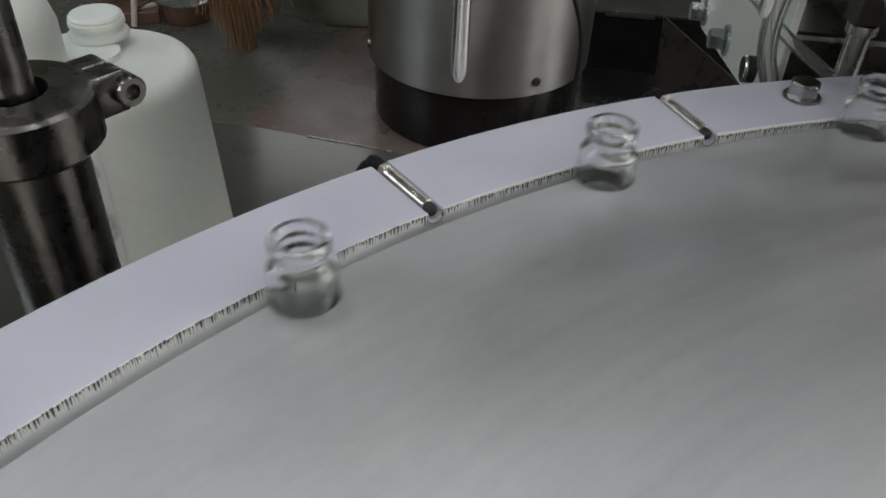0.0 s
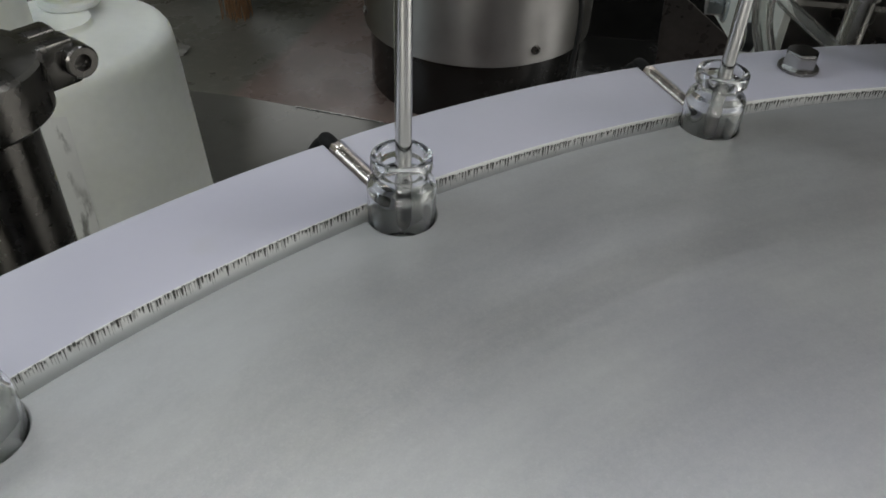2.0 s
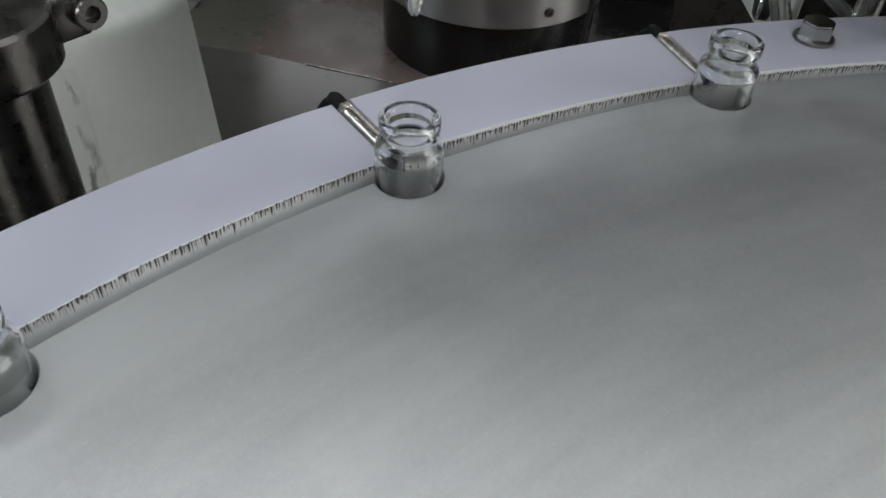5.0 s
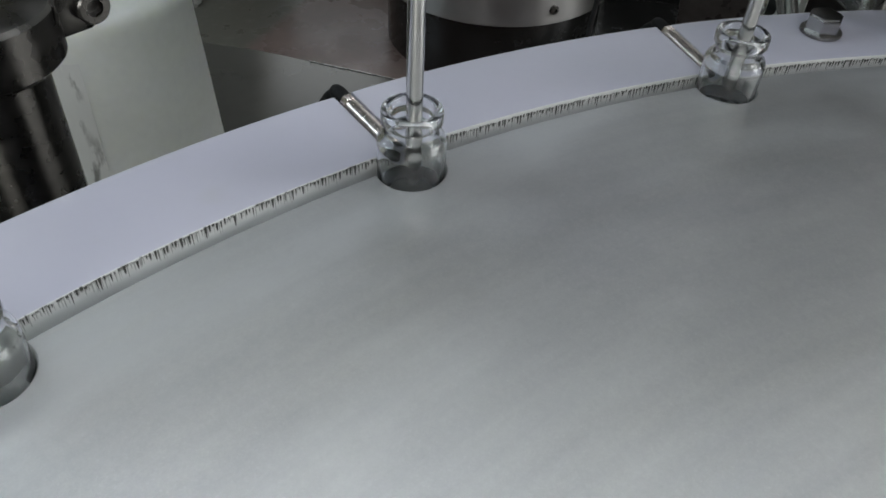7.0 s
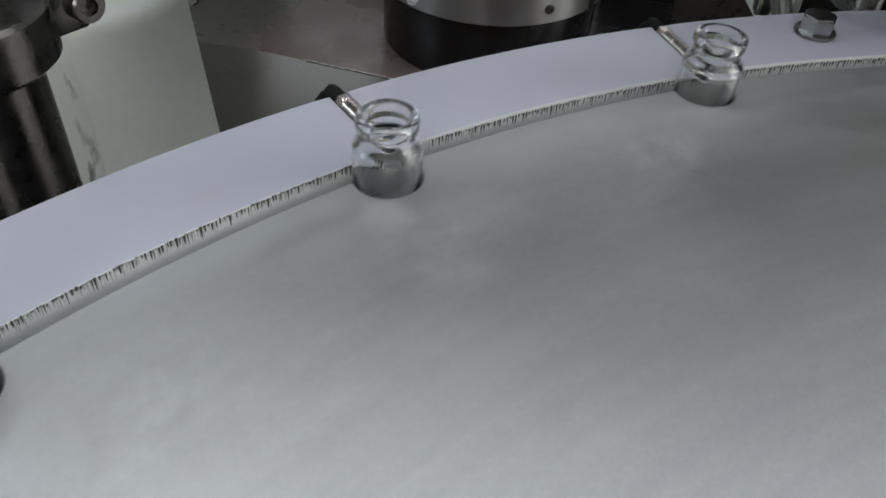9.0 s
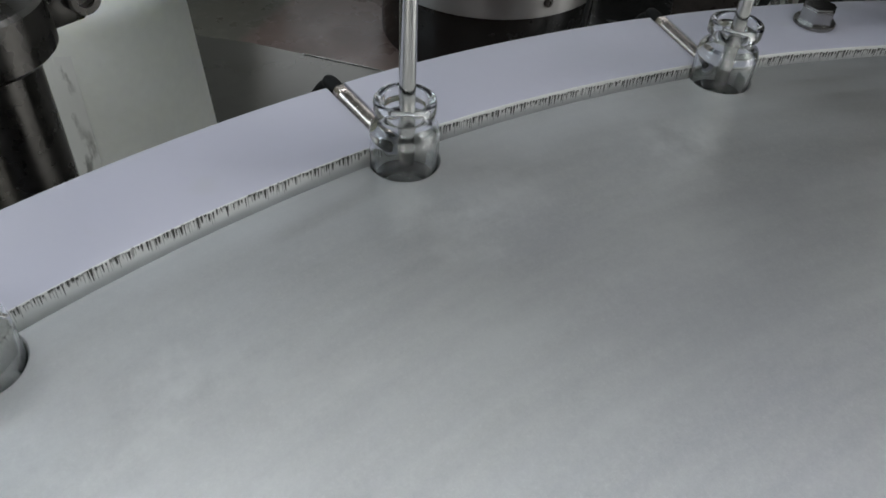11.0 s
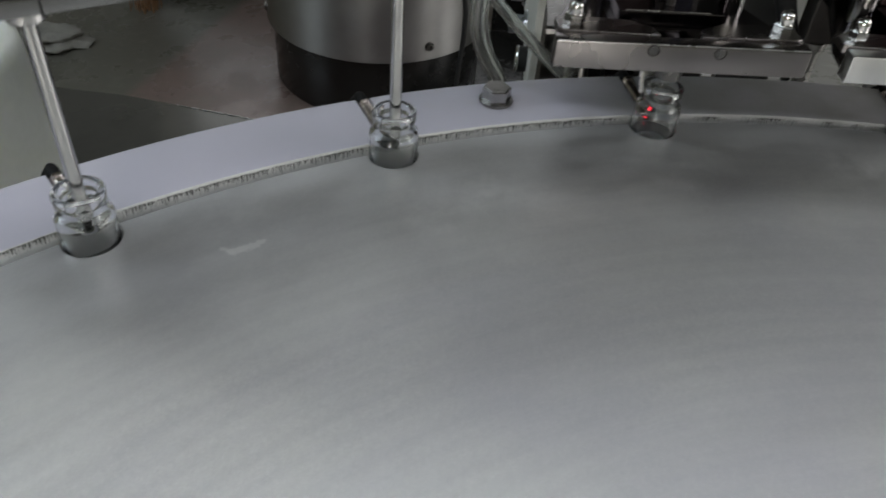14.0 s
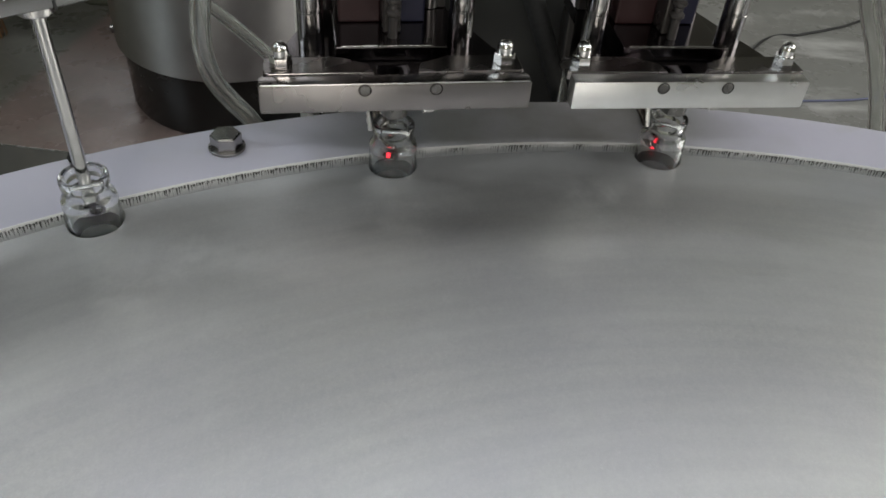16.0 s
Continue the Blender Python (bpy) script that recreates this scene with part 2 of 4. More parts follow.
def ring_plastic():
    """White polyethylene; saw marks and dirt hang as dark strokes on the inner edge."""
    mat = material("white_polyethylene", (0.80, 0.79, 0.83), 0.42, Subsurface_Weight=0.6, Subsurface_Radius=(1.0, 1.0, 1.0), Subsurface_Scale=0.009)
    v = coords(mat)
    sep = mat.node_tree.nodes.new("ShaderNodeSeparateXYZ")
    mat.node_tree.links.new(v, sep.inputs[0])
    x, y, z = sep.outputs
    rad = calc(mat, "SQRT", calc(mat, "ADD", calc(mat, "MULTIPLY", x, x), calc(mat, "MULTIPLY", y, y)))
    ang = calc(mat, "ARCTAN2", x, y)

    def along(scale, zscale):
        c = mat.node_tree.nodes.new("ShaderNodeCombineXYZ")
        mat.node_tree.links.new(calc(mat, "MULTIPLY", ang, scale), c.inputs[0])
        mat.node_tree.links.new(calc(mat, "MULTIPLY", z, zscale), c.inputs[1])
        return c.outputs[0]
    def white(value, salt):
        w = mat.node_tree.nodes.new("ShaderNodeTexWhiteNoise")
        w.noise_dimensions = "1D"
        mat.node_tree.links.new(calc(mat, "ADD", value, salt), w.inputs["W"])
        return w.outputs["Value"]

    def comb_lines(pitch, salt, top, short, long, wide, gate):
        """Upright strokes of random length, one to a tooth, under the upper edge."""
        u = calc(mat, "MULTIPLY", ang, R_IN / pitch)
        cell = calc(mat, "FLOOR", u)
        off = calc(mat, "SUBTRACT", calc(mat, "SUBTRACT", u, cell), remap(mat, white(cell, salt), 0, 1, 0.25, 0.75))
        half = remap(mat, white(cell, salt + 7.3), 0, 1, wide * 0.4, wide)
        half = calc(mat, "MULTIPLY", half, remap(mat, depth, 1.0, 3.6, 1.35, 0.6))
        body = calc(mat, "SUBTRACT", half, calc(mat, "ABSOLUTE", off))
        body = remap(mat, body, -0.05, 0.05, 0, 1)
        ends = remap(mat, white(cell, salt + 3.1), 0, 1, short, long)
        starts = remap(mat, white(cell, salt + 5.7), 0, 1, top, top + 0.7)
        body = calc(mat, "MULTIPLY", body, remap(mat, calc(mat, "SUBTRACT", ends, depth), -0.5, 0.5, 0, 1))
        body = calc(mat, "MULTIPLY", body, remap(mat, calc(mat, "SUBTRACT", depth, starts), -0.15, 0.15, 0, 1))
        keep = calc(mat, "SUBTRACT", calc(mat, "ADD", clumps, calc(mat, "MULTIPLY", white(cell, salt + 1.9), 0.35)), gate)
        return calc(mat, "MULTIPLY", body, remap(mat, keep, -0.03, 0.06, 0, 1))
    clumps = noise_out(mat, along(21, 0), 1.0, 2)
    # millimetres under the upper edge, where the strokes begin a little lower past the first station
    depth = calc(mat, "SUBTRACT", calc(mat, "MULTIPLY", z, -1000.0), remap(mat, calc(mat, "SUBTRACT", ang, TH0), -0.02, 0.06, 0, 1.1))
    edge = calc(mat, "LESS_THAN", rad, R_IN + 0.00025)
    dirt = calc(mat, "MAXIMUM", comb_lines(0.0014, 0.5, 0.0, 1.0, 4.8, 0.27, 0.47), calc(mat, "MULTIPLY", comb_lines(0.0010, 40.5, 0.1, 1.4, 5.2, 0.22, 0.52), 0.5))
    dirt = calc(mat, "MAXIMUM", dirt, calc(mat, "MULTIPLY", comb_lines(0.0012, 80.5, 0.0, 0.5, 1.5, 0.5, 0.52), 0.75))
    dirt = calc(mat, "MULTIPLY", dirt, edge)
    n = noise_out(mat, v, 14, 4)
    base = mix_colour(mat, remap(mat, n, 0.35, 0.75, 0, 1), (0.525, 0.517, 0.592), (0.500, 0.497, 0.558))
    stain = remap(mat, noise_out(mat, v, 22, 2), 0.60, 0.72, 0, 0.4)
    base = mix_colour(mat, stain, base, (0.43, 0.425, 0.38))
    # stoppering heads' shade on the ring, painted as patchy grey over these stations
    darkened = calc(mat, "ADD", ang, calc(mat, "MULTIPLY", calc(mat, "SUBTRACT", noise_out(mat, v, 9, 3), 0.5), 0.35))
    darkened = calc(mat, "MULTIPLY", remap(mat, calc(mat, "ABSOLUTE", calc(mat, "ADD", darkened, 0.115)), 0.14, 0.26, 1, 0), remap(mat, noise_out(mat, v, 30, 4), 0.3, 0.6, 0.55, 0.85))
    base = mix_colour(mat, darkened, base, (0.265, 0.265, 0.24))
    # inner face painted paler than the ring's top, to offset its dim light
    base = mix_colour(mat, calc(mat, "MULTIPLY", edge, calc(mat, "SUBTRACT", 0.8, calc(mat, "MULTIPLY", darkened, 0.6))), base, (0.72, 0.72, 0.68))
    # pale lower edge ahead of the first station, painted to lift the gap's shade
    gap_lift = calc(mat, "MULTIPLY", remap(mat, calc(mat, "SUBTRACT", ang, TH0), -0.06, -0.02, 1, 0), edge)
    gap_lift = calc(mat, "MULTIPLY", gap_lift, remap(mat, calc(mat, "ADD", depth, calc(mat, "MULTIPLY", noise_out(mat, along(150, 0), 1.0, 3), 2.0)), 3.2, 5.0, 0, 0.85))
    base = mix_colour(mat, gap_lift, base, (0.84, 0.85, 0.83))
    dirt = calc(mat, "MULTIPLY", dirt, remap(mat, calc(mat, "MULTIPLY", darkened, remap(mat, clumps, 0.45, 0.55, 1, 0.3)), 0.25, 0.6, 1, 0.1))
    feed(mat, "Base Color", mix_colour(mat, dirt, base, (0.035, 0.035, 0.03)))
    fine = noise_out(mat, v, 300, 3)
    feed(mat, "Roughness", remap(mat, fine, 0.3, 0.7, 0.36, 0.5))
    bump(mat, fine, 0.15, 0.0003)
    return mat


def hall_floor():
    """Worn, oily brown floor with paler concrete patches."""
    mat = material("worn_brown_floor", (0.10, 0.075, 0.065), 0.35)
    v = coords(mat)
    a = noise_out(mat, v, 1.3, 5, 0.6)
    b = noise_out(mat, v, 7, 6, 0.65)
    c = noise_out(mat, v, 60, 4, 0.6)
    base = mix_colour(mat, remap(mat, a, 0.42, 0.62, 0, 1), (0.165, 0.115, 0.100), (0.140, 0.112, 0.098))
    base = mix_colour(mat, remap(mat, b, 0.55, 0.75, 0, 0.75), base, (0.17, 0.165, 0.14))
    base = mix_colour(mat, remap(mat, c, 0.3, 0.7, 0, 0.35), base, (0.05, 0.045, 0.04))
    sep = mat.node_tree.nodes.new("ShaderNodeSeparateXYZ")
    mat.node_tree.links.new(v, sep.inputs[0])
    west = calc(mat, "SUBTRACT", calc(mat, "ADD", sep.outputs[0], 1.264), calc(mat, "MULTIPLY", sep.outputs[1], 0.2))
    west = remap(mat, calc(mat, "ADD", west, calc(mat, "MULTIPLY", calc(mat, "SUBTRACT", b, 0.5), 0.03)), -0.012, 0.012, 1, 0)
    grey = mix_colour(mat, remap(mat, c, 0.5, 0.72, 0, 0.6), (0.075, 0.078, 0.064), (0.15, 0.148, 0.125))
    base = mix_colour(mat, calc(mat, "MULTIPLY", west, 0.85), base, grey)
    bare = remap(mat, calc(mat, "ADD", sep.outputs[0], calc(mat, "MULTIPLY", b, 0.5)), 0.45, 0.65, 0, 0.8)
    streaks = mat.node_tree.nodes.new("ShaderNodeMapping")
    streaks.inputs["Scale"].default_value = (3.0, 9.0, 1.0)
    streaks.inputs["Rotation"].default_value = (0, 0, 0.5)
    mat.node_tree.links.new(v, streaks.inputs[0])
    chalk = remap(mat, noise_out(mat, streaks.outputs[0], 1.0, 6, 0.65), 0.52, 0.66, 0, 1)
    base = mix_colour(mat, bare, base, mix_colour(mat, chalk, (0.20, 0.205, 0.19), (0.42, 0.42, 0.40)))
    feed(mat, "Base Color", base)
    feed(mat, "Roughness", remap(mat, b, 0.3, 0.75, 0.16, 0.45))
    bump(mat, c, 0.12, 0.001)
    return mat


def drum_steel():
    """Sheet steel brushed round the drum, so that highlights stretch upright."""
    mat = material("brushed_drum_steel", (0.56, 0.55, 0.53), 0.42, 1.0, Anisotropic=0.85, Anisotropic_Rotation=0.25)
    tan = mat.node_tree.nodes.new("ShaderNodeTangent")
    tan.direction_type, tan.axis = "RADIAL", "Z"
    feed(mat, "Tangent", tan.outputs[0])
    v = coords(mat)
    feed(mat, "Base Color", mix_colour(mat, remap(mat, noise_out(mat, v, 9, 4), 0.35, 0.7, 0, 1), (0.44, 0.432, 0.42), (0.36, 0.348, 0.34)))
    feed(mat, "Roughness", remap(mat, noise_out(mat, v, 40, 3), 0.3, 0.7, 0.38, 0.46))
    return mat


def scuffed_film():
    """Pale film with dark slanting scuffs."""
    mat = material("scuffed_white_film", (0.70, 0.71, 0.69), 0.45)
    v = coords(mat, (1, 1, 0.35))
    smears = remap(mat, noise_out(mat, v, 60, 4, 0.6), 0.52, 0.62, 0, 1)
    gate = remap(mat, noise_out(mat, v, 22, 2), 0.42, 0.54, 0, 1)
    base = mix_colour(mat, remap(mat, noise_out(mat, v, 12, 3), 0.35, 0.7, 0, 1), (0.80, 0.81, 0.79), (0.72, 0.73, 0.70))
    feed(mat, "Base Color", mix_colour(mat, calc(mat, "MULTIPLY", calc(mat, "MULTIPLY", smears, gate), 0.8), base, (0.13, 0.13, 0.115)))
    return mat


M_DISC = disc_steel()
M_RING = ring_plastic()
M_FLOOR = hall_floor()
M_STEEL = worn("satin_stainless_steel", (0.64, 0.625, 0.61), 0.27, 1.0, 22, 70, 0.14)
# darkened copy of the steel; dark reflections in bar and flaps put into it
M_DIMSTEEL = worn("dim_brown_steel", (0.27, 0.25, 0.245), 0.26, 1.0, 25, 60, 0.16)
# darker than the other steel: the needle plate's dark reflection, painted in
M_ARM = worn("dim_plate_steel", (0.32, 0.316, 0.305), 0.20, 1.0, 22, 70, 0.14)
M_DULLBASE = worn("dusty_base_steel", (0.50, 0.50, 0.485), 0.5, 0.3, 25, 120, 0.12)
M_BRIGHT = worn("bright_ground_steel", (0.74, 0.735, 0.72), 0.30, 1.0, 25, 80, 0.10)
M_PILLAR = worn("grey_hardened_steel", (0.36, 0.35, 0.34), 0.16, 1.0, 30, 90, 0.1)
M_NEEDLE = worn("drawn_needle_steel", (0.54, 0.53, 0.515), 0.13, 1.0, 30, 200, 0.1)
M_CHROME = worn("polished_steel", (0.66, 0.65, 0.63), 0.12, 1.0, 30, 90, 0.06)
M_DARKPLATE = worn("dark_polished_plate", (0.15, 0.135, 0.145), 0.14, 1.0, 14, 50, 0.12)
M_DRUM = drum_steel()
M_COLLAR = worn("dark_burnished_steel", (0.20, 0.193, 0.185), 0.30, 1.0, 26, 90, 0.30)
M_SENSOR = worn("threaded_nickel", (0.66, 0.58, 0.535), 0.19, 1.0, 170, 700, 0.55, relief=0.0008)
M_DECK = worn("dull_deck_steel", (0.11, 0.108, 0.098), 0.15, 0.6, 4, 30, 0.16)
M_BLACK = worn("black_rubber", (0.013, 0.013, 0.013), 0.6, 0, 20, 400, 0.3)
M_RUBBER = worn("dull_black_rubber", (0.006, 0.006, 0.006), 0.75, 0, 20, 400, 0.3, Specular_IOR_Level=0.2)
M_BLACKBASE = worn("black_enamel_plate", (0.010, 0.010, 0.0095), 0.20, 0, 7, 45, 0.5, Specular_IOR_Level=0.45)
M_GLASS = material("clear_vial_glass", (0.97, 0.985, 0.98), 0.02, 0, Transmission_Weight=1.0, IOR=1.5)
M_HOSE = material("clear_pvc_hose", (0.94, 0.95, 0.93), 0.05, 0, Transmission_Weight=0.96, IOR=1.42)
M_WATER = material("clear_liquid", (0.97, 0.98, 0.98), 0.0, 0, Transmission_Weight=1.0, IOR=1.33)
M_TANK = worn("milky_polyethylene", (0.83, 0.85, 0.80), 0.40, 0, 6, 120, 0.05, Subsurface_Weight=0.5, Subsurface_Radius=(0.03, 0.03, 0.025), Subsurface_Scale=0.5)
M_PAINT = worn("cream_machine_paint", (0.72, 0.72, 0.67), 0.35, 0, 9, 200, 0.05)
M_NYLON = worn("white_nylon", (0.76, 0.76, 0.75), 0.4, 0, 20, 200, 0.06)
M_STRAW = worn("straw_bristles", (0.33, 0.185, 0.095), 0.7, 0, 40, 400, 0.35)
M_WOOD = worn("pale_wooden_stick", (0.52, 0.47, 0.40), 0.6, 0, 20, 300, 0.2, stretch=(1, 1, 0.1))
M_CLAY = worn("brown_enamel_pan", (0.12, 0.065, 0.045), 0.35, 0, 12, 150, 0.3)
M_SACK = worn("grey_green_sacking", (0.13, 0.135, 0.10), 0.8, 0, 16, 180, 0.3, relief=0.002)
M_RAG = worn("dirty_grey_cloth", (0.16, 0.158, 0.14), 0.85, 0, 30, 300, 0.35, relief=0.001)
M_BLUECORD = worn("faded_blue_cord", (0.10, 0.11, 0.19), 0.6, 0, 30, 300, 0.25)
M_WALL = worn("hall_wall_paint", (0.285, 0.285, 0.225), 0.8, 0, 1.5, 40, 0.15)
M_CEIL = worn("hall_ceiling_paint", (0.32, 0.325, 0.32), 0.85, 0, 1.2, 30, 0.12)
M_GREY = worn("grey_bar_print", (0.25, 0.26, 0.25), 0.6, 0, 20, 200, 0.2)
M_LABELFILM = scuffed_film()
M_DIMRED = worn("dark_red_plastic", (0.026, 0.010, 0.010), 0.4, 0, 30, 200, 0.3)
M_DIMBLUE = worn("dark_blue_plastic", (0.016, 0.016, 0.034), 0.4, 0, 30, 200, 0.3)
M_BLACKSTEEL = worn("black_oxide_steel", (0.062, 0.056, 0.052), 0.32, 0.5, 14, 80, 0.35)
M_DARKPAINT = worn("dark_grey_enamel", (0.03, 0.031, 0.03), 0.5, 0, 12, 120, 0.4)
M_RED = material("red_sensor_spot", (0.5, 0.01, 0.01), 0.4, 0, Emission_Color=(1.0, 0.03, 0.05, 1), Emission_Strength=2.2)
M_PIN = worn("zinc_plated_steel", (0.50, 0.53, 0.56), 0.3, 1.0, 30, 400, 0.15)


# ---------------------------------------------------------------- building helpers
def part(name, bm, mat, parent=None, label="", smooth=None):
    me = bpy.data.meshes.new(name)
    bmesh.ops.recalc_face_normals(bm, faces=bm.faces)
    if smooth is not None:
        for f in bm.faces:
            f.smooth = True
        for e in bm.edges:
            if len(e.link_faces) == 2 and e.calc_face_angle(0) > radians(smooth):
                e.smooth = False
    bm.to_mesh(me)
    bm.free()
    me.materials.append(mat)
    ob = new(name, me)
    if parent:
        ob.parent = parent
    return tagged(ob, label)


def empty(name, m, label, category, group="", kind=""):
    ob = new(name)
    ob.empty_display_size = 0.02
    ob.matrix_world = m
    return tagged(ob, label, category, group, kind)


def lathe(profile, n=48, bm=None, m=Matrix()):
    """Turn (radius, z) points about z; a closed loop of points gives a closed body."""
    bm = bm or bmesh.new()
    rings = []
    for r, z in profile:
        if r < 1e-6:
            rings.append([bm.verts.new(m @ Vector((0, 0, z)))])
        else:
            rings.append([bm.verts.new(m @ Vector((r * math.cos(2 * math.pi * i / n), r * math.sin(2 * math.pi * i / n), z))) for i in range(n)])
    for a, b in zip(rings, rings[1:]):
        if len(a) == 1 and len(b) == 1:
            continue
        for i in range(n):
            j = (i + 1) % n
            if len(a) == 1:
                bm.faces.new((a[0], b[i], b[j]))
            elif len(b) == 1:
                bm.faces.new((a[i], b[0], a[j]))
            else:
                bm.faces.new((a[i], b[i], b[j], a[j]))
    return bm


def rod(r, z0, z1, n=24, chamfer=0.0, bm=None, m=Matrix()):
    c = min(chamfer, r * 0.5)
    prof = [(0, z0)] + ([(r - c, z0), (r, z0 + c), (r, z1 - c), (r - c, z1)] if c else [(r, z0), (r, z1)]) + [(0, z1)]
    return lathe(prof, n, bm, m)


def box(x0, x1, y0, y1, z0, z1, bevel=0.0, bm=None, m=Matrix(), seg=2):
    own = bmesh.new()
    v = [own.verts.new((x, y, z)) for x in (x0, x1) for y in (y0, y1) for z in (z0, z1)]
    for f in ((0, 1, 3, 2), (4, 6, 7, 5), (0, 4, 5, 1), (2, 3, 7, 6), (0, 2, 6, 4), (1, 5, 7, 3)):
        own.faces.new([v[i] for i in f])
    if bevel:
        bmesh.ops.bevel(own, geom=list(own.edges), offset=bevel, segments=seg, affect="EDGES", profile=0.5)
    return merge(own, bm, m)


def merge(own, bm=None, m=Matrix()):
    if bm is None:
        bm = bmesh.new()
    tmp = bpy.data.meshes.new("tmp")
    own.to_mesh(tmp)
    own.free()
    tmp.transform(m)
    bm.from_mesh(tmp)
    bpy.data.meshes.remove(tmp)
    return bm


def prism(outline, z0, z1, bevel=0.0, bm=None, m=Matrix()):
    own = bmesh.new()
    lo = [own.verts.new((x, y, z0)) for x, y in outline]
    hi = [own.verts.new((x, y, z1)) for x, y in outline]
    n = len(outline)
    own.faces.new(lo[::-1])
    own.faces.new(hi)
    for i in range(n):
        own.faces.new((lo[i], lo[(i + 1) % n], hi[(i + 1) % n], hi[i]))
    if bevel:
        edges = [e for e in own.edges if abs(e.verts[0].co.z - e.verts[1].co.z) < 1e-6]
        bmesh.ops.bevel(own, geom=edges, offset=bevel, segments=2, affect="EDGES", profile=0.5)
    return merge(own, bm, m)


def smooth_path(points, per=10):
    """A Catmull-Rom line through the points."""
    p = [Vector(q) for q in points]
    p = [2 * p[0] - p[1]] + p + [2 * p[-1] - p[-2]]
    out = []
    for i in range(1, len(p) - 2):
        for k in range(per):
            t = k / per
            a, b, c, d = p[i - 1:i + 3]
            out.append(0.5 * (2 * b + (c - a) * t + (2 * a - 5 * b + 4 * c - d) * t * t + (3 * b - a - 3 * c + d) * t ** 3))
    return out + [p[-2]]


def sweep(points, r, n=14, bm=None, inner=0.0):
    """A round bar along the points; with inner, a hose with a bore."""
    bm = bm or bmesh.new()
    shells = []
    for radius in ([r, inner] if inner else [r]):
        side = None
        rings = []
        for i, q in enumerate(points):
            d = (points[min(i + 1, len(points) - 1)] - points[max(i - 1, 0)]).normalized()
            if side is None:
                side = d.orthogonal().normalized()
            side = (side - d * side.dot(d)).normalized()
            up = d.cross(side)
            rings.append([bm.verts.new(q + radius * (math.cos(2 * math.pi * k / n) * side + math.sin(2 * math.pi * k / n) * up)) for k in range(n)])
        for a, b in zip(rings, rings[1:]):
            for k in range(n):
                bm.faces.new((a[k], a[(k + 1) % n], b[(k + 1) % n], b[k]))
        shells.append(rings)
    if inner:
        for end in (0, -1):
            a, b = shells[0][end], shells[1][end]
            for k in range(n):
                bm.faces.new((a[k], a[(k + 1) % n], b[(k + 1) % n], b[k]))
    else:
        bm.faces.new(shells[0][0])
        bm.faces.new(shells[0][-1])
    return bm


def hexagon(af):
    r = af / math.sqrt(3)
    return [(r * math.cos(math.pi / 3 * i), r * math.sin(math.pi / 3 * i)) for i in range(6)]


def arc_block(r0, r1, a0, a1, z0, z1, steps, bevel=0.0):
    """A piece of a flat ring between two angles (clockwise from +y)."""
    out = [at(a0 + (a1 - a0) * i / steps, r0) for i in range(steps + 1)] + [at(a1 + (a0 - a1) * i / steps, r1) for i in range(steps + 1)]
    return prism([(p.x, p.y) for p in out], z0, z1, bevel)


# ---------------------------------------------------------------- the hall
def build_hall():
    tagged(part("floor", box(-3.2, 3.2, -3.0, 4.6, FLOOR - 0.1, FLOOR), M_FLOOR), "worn oily brown workshop floor with pale patches", "floor", kind="structure")
    lo, hi, th = FLOOR, 2.35, 0.12
    tagged(part("wall_north", box(-3.2, 3.2, 4.6, 4.6 + th, lo, hi), M_WALL), "grey painted hall wall", "wall", kind="structure")
    tagged(part("wall_south", box(-3.2, 3.2, -3.0 - th, -3.0, lo, hi), M_WALL), "grey painted hall wall", "wall", kind="structure")
    tagged(part("wall_west", box(-3.2 - th, -3.2, -3.0 - th, 4.6 + th, lo, hi), M_WALL), "grey painted hall wall", "wall", kind="structure")
    tagged(part("wall_east", box(3.2, 3.2 + th, -3.0 - th, 4.6 + th, lo, hi), M_WALL), "grey painted hall wall", "wall", kind="structure")
    tagged(part("ceiling", box(-3.32, 3.32, -3.12, 4.72, hi, hi + 0.1), M_CEIL), "grey painted hall ceiling", "ceiling", kind="structure")


# ---------------------------------------------------------------- the filling machine
def build_machine_base():
    base = empty("filling_machine", pose(0, 0, 0), "round steel filling machine body under the turntable", "filling machine")
    part("base_plate", lathe([(0, -0.034), (0.578, -0.034), (0.580, -0.031), (0.580, -0.023), (0.578, -0.0201), (0, -0.0201)], 96), M_DULLBASE, base, smooth=30)
    part("pedestal", lathe([(0, DECK), (0.40, DECK), (0.40, -0.034), (0, -0.034)], 64), M_DARKPLATE, base, smooth=30)
    deck = empty("machine_deck", pose(0, 0, 0), "dark steel machine deck on a closed frame", "machine deck")
    out = [(-1.35, 1.125), (-0.74, 1.117), (-0.53, 1.088), (0.75, 0.98), (0.75, -0.75), (-1.35, -0.75)]
    part("deck_sheet", prism(out, DECK - 0.004, DECK, 0.0012), M_DECK, deck)
    for x, y, x1, y1 in ((-0.66, 1.106, -0.53, 1.088),):
        n = math.atan2(y1 - y, x1 - x)
        part("edge_lip", box(0.001, math.hypot(x1 - x, y1 - y) - 0.001, -0.0014, 0.0, 0.0002, 0.0014, 0.0003, None, Matrix.Translation((x, y, DECK)) @ Matrix.Rotation(n, 4, "Z")), M_STEEL, deck, "bright worn edge lip")
    part("frame", box(-1.25, 0.68, -0.68, 0.93, FLOOR, DECK - 0.004, 0.003), M_DARKPLATE, deck)


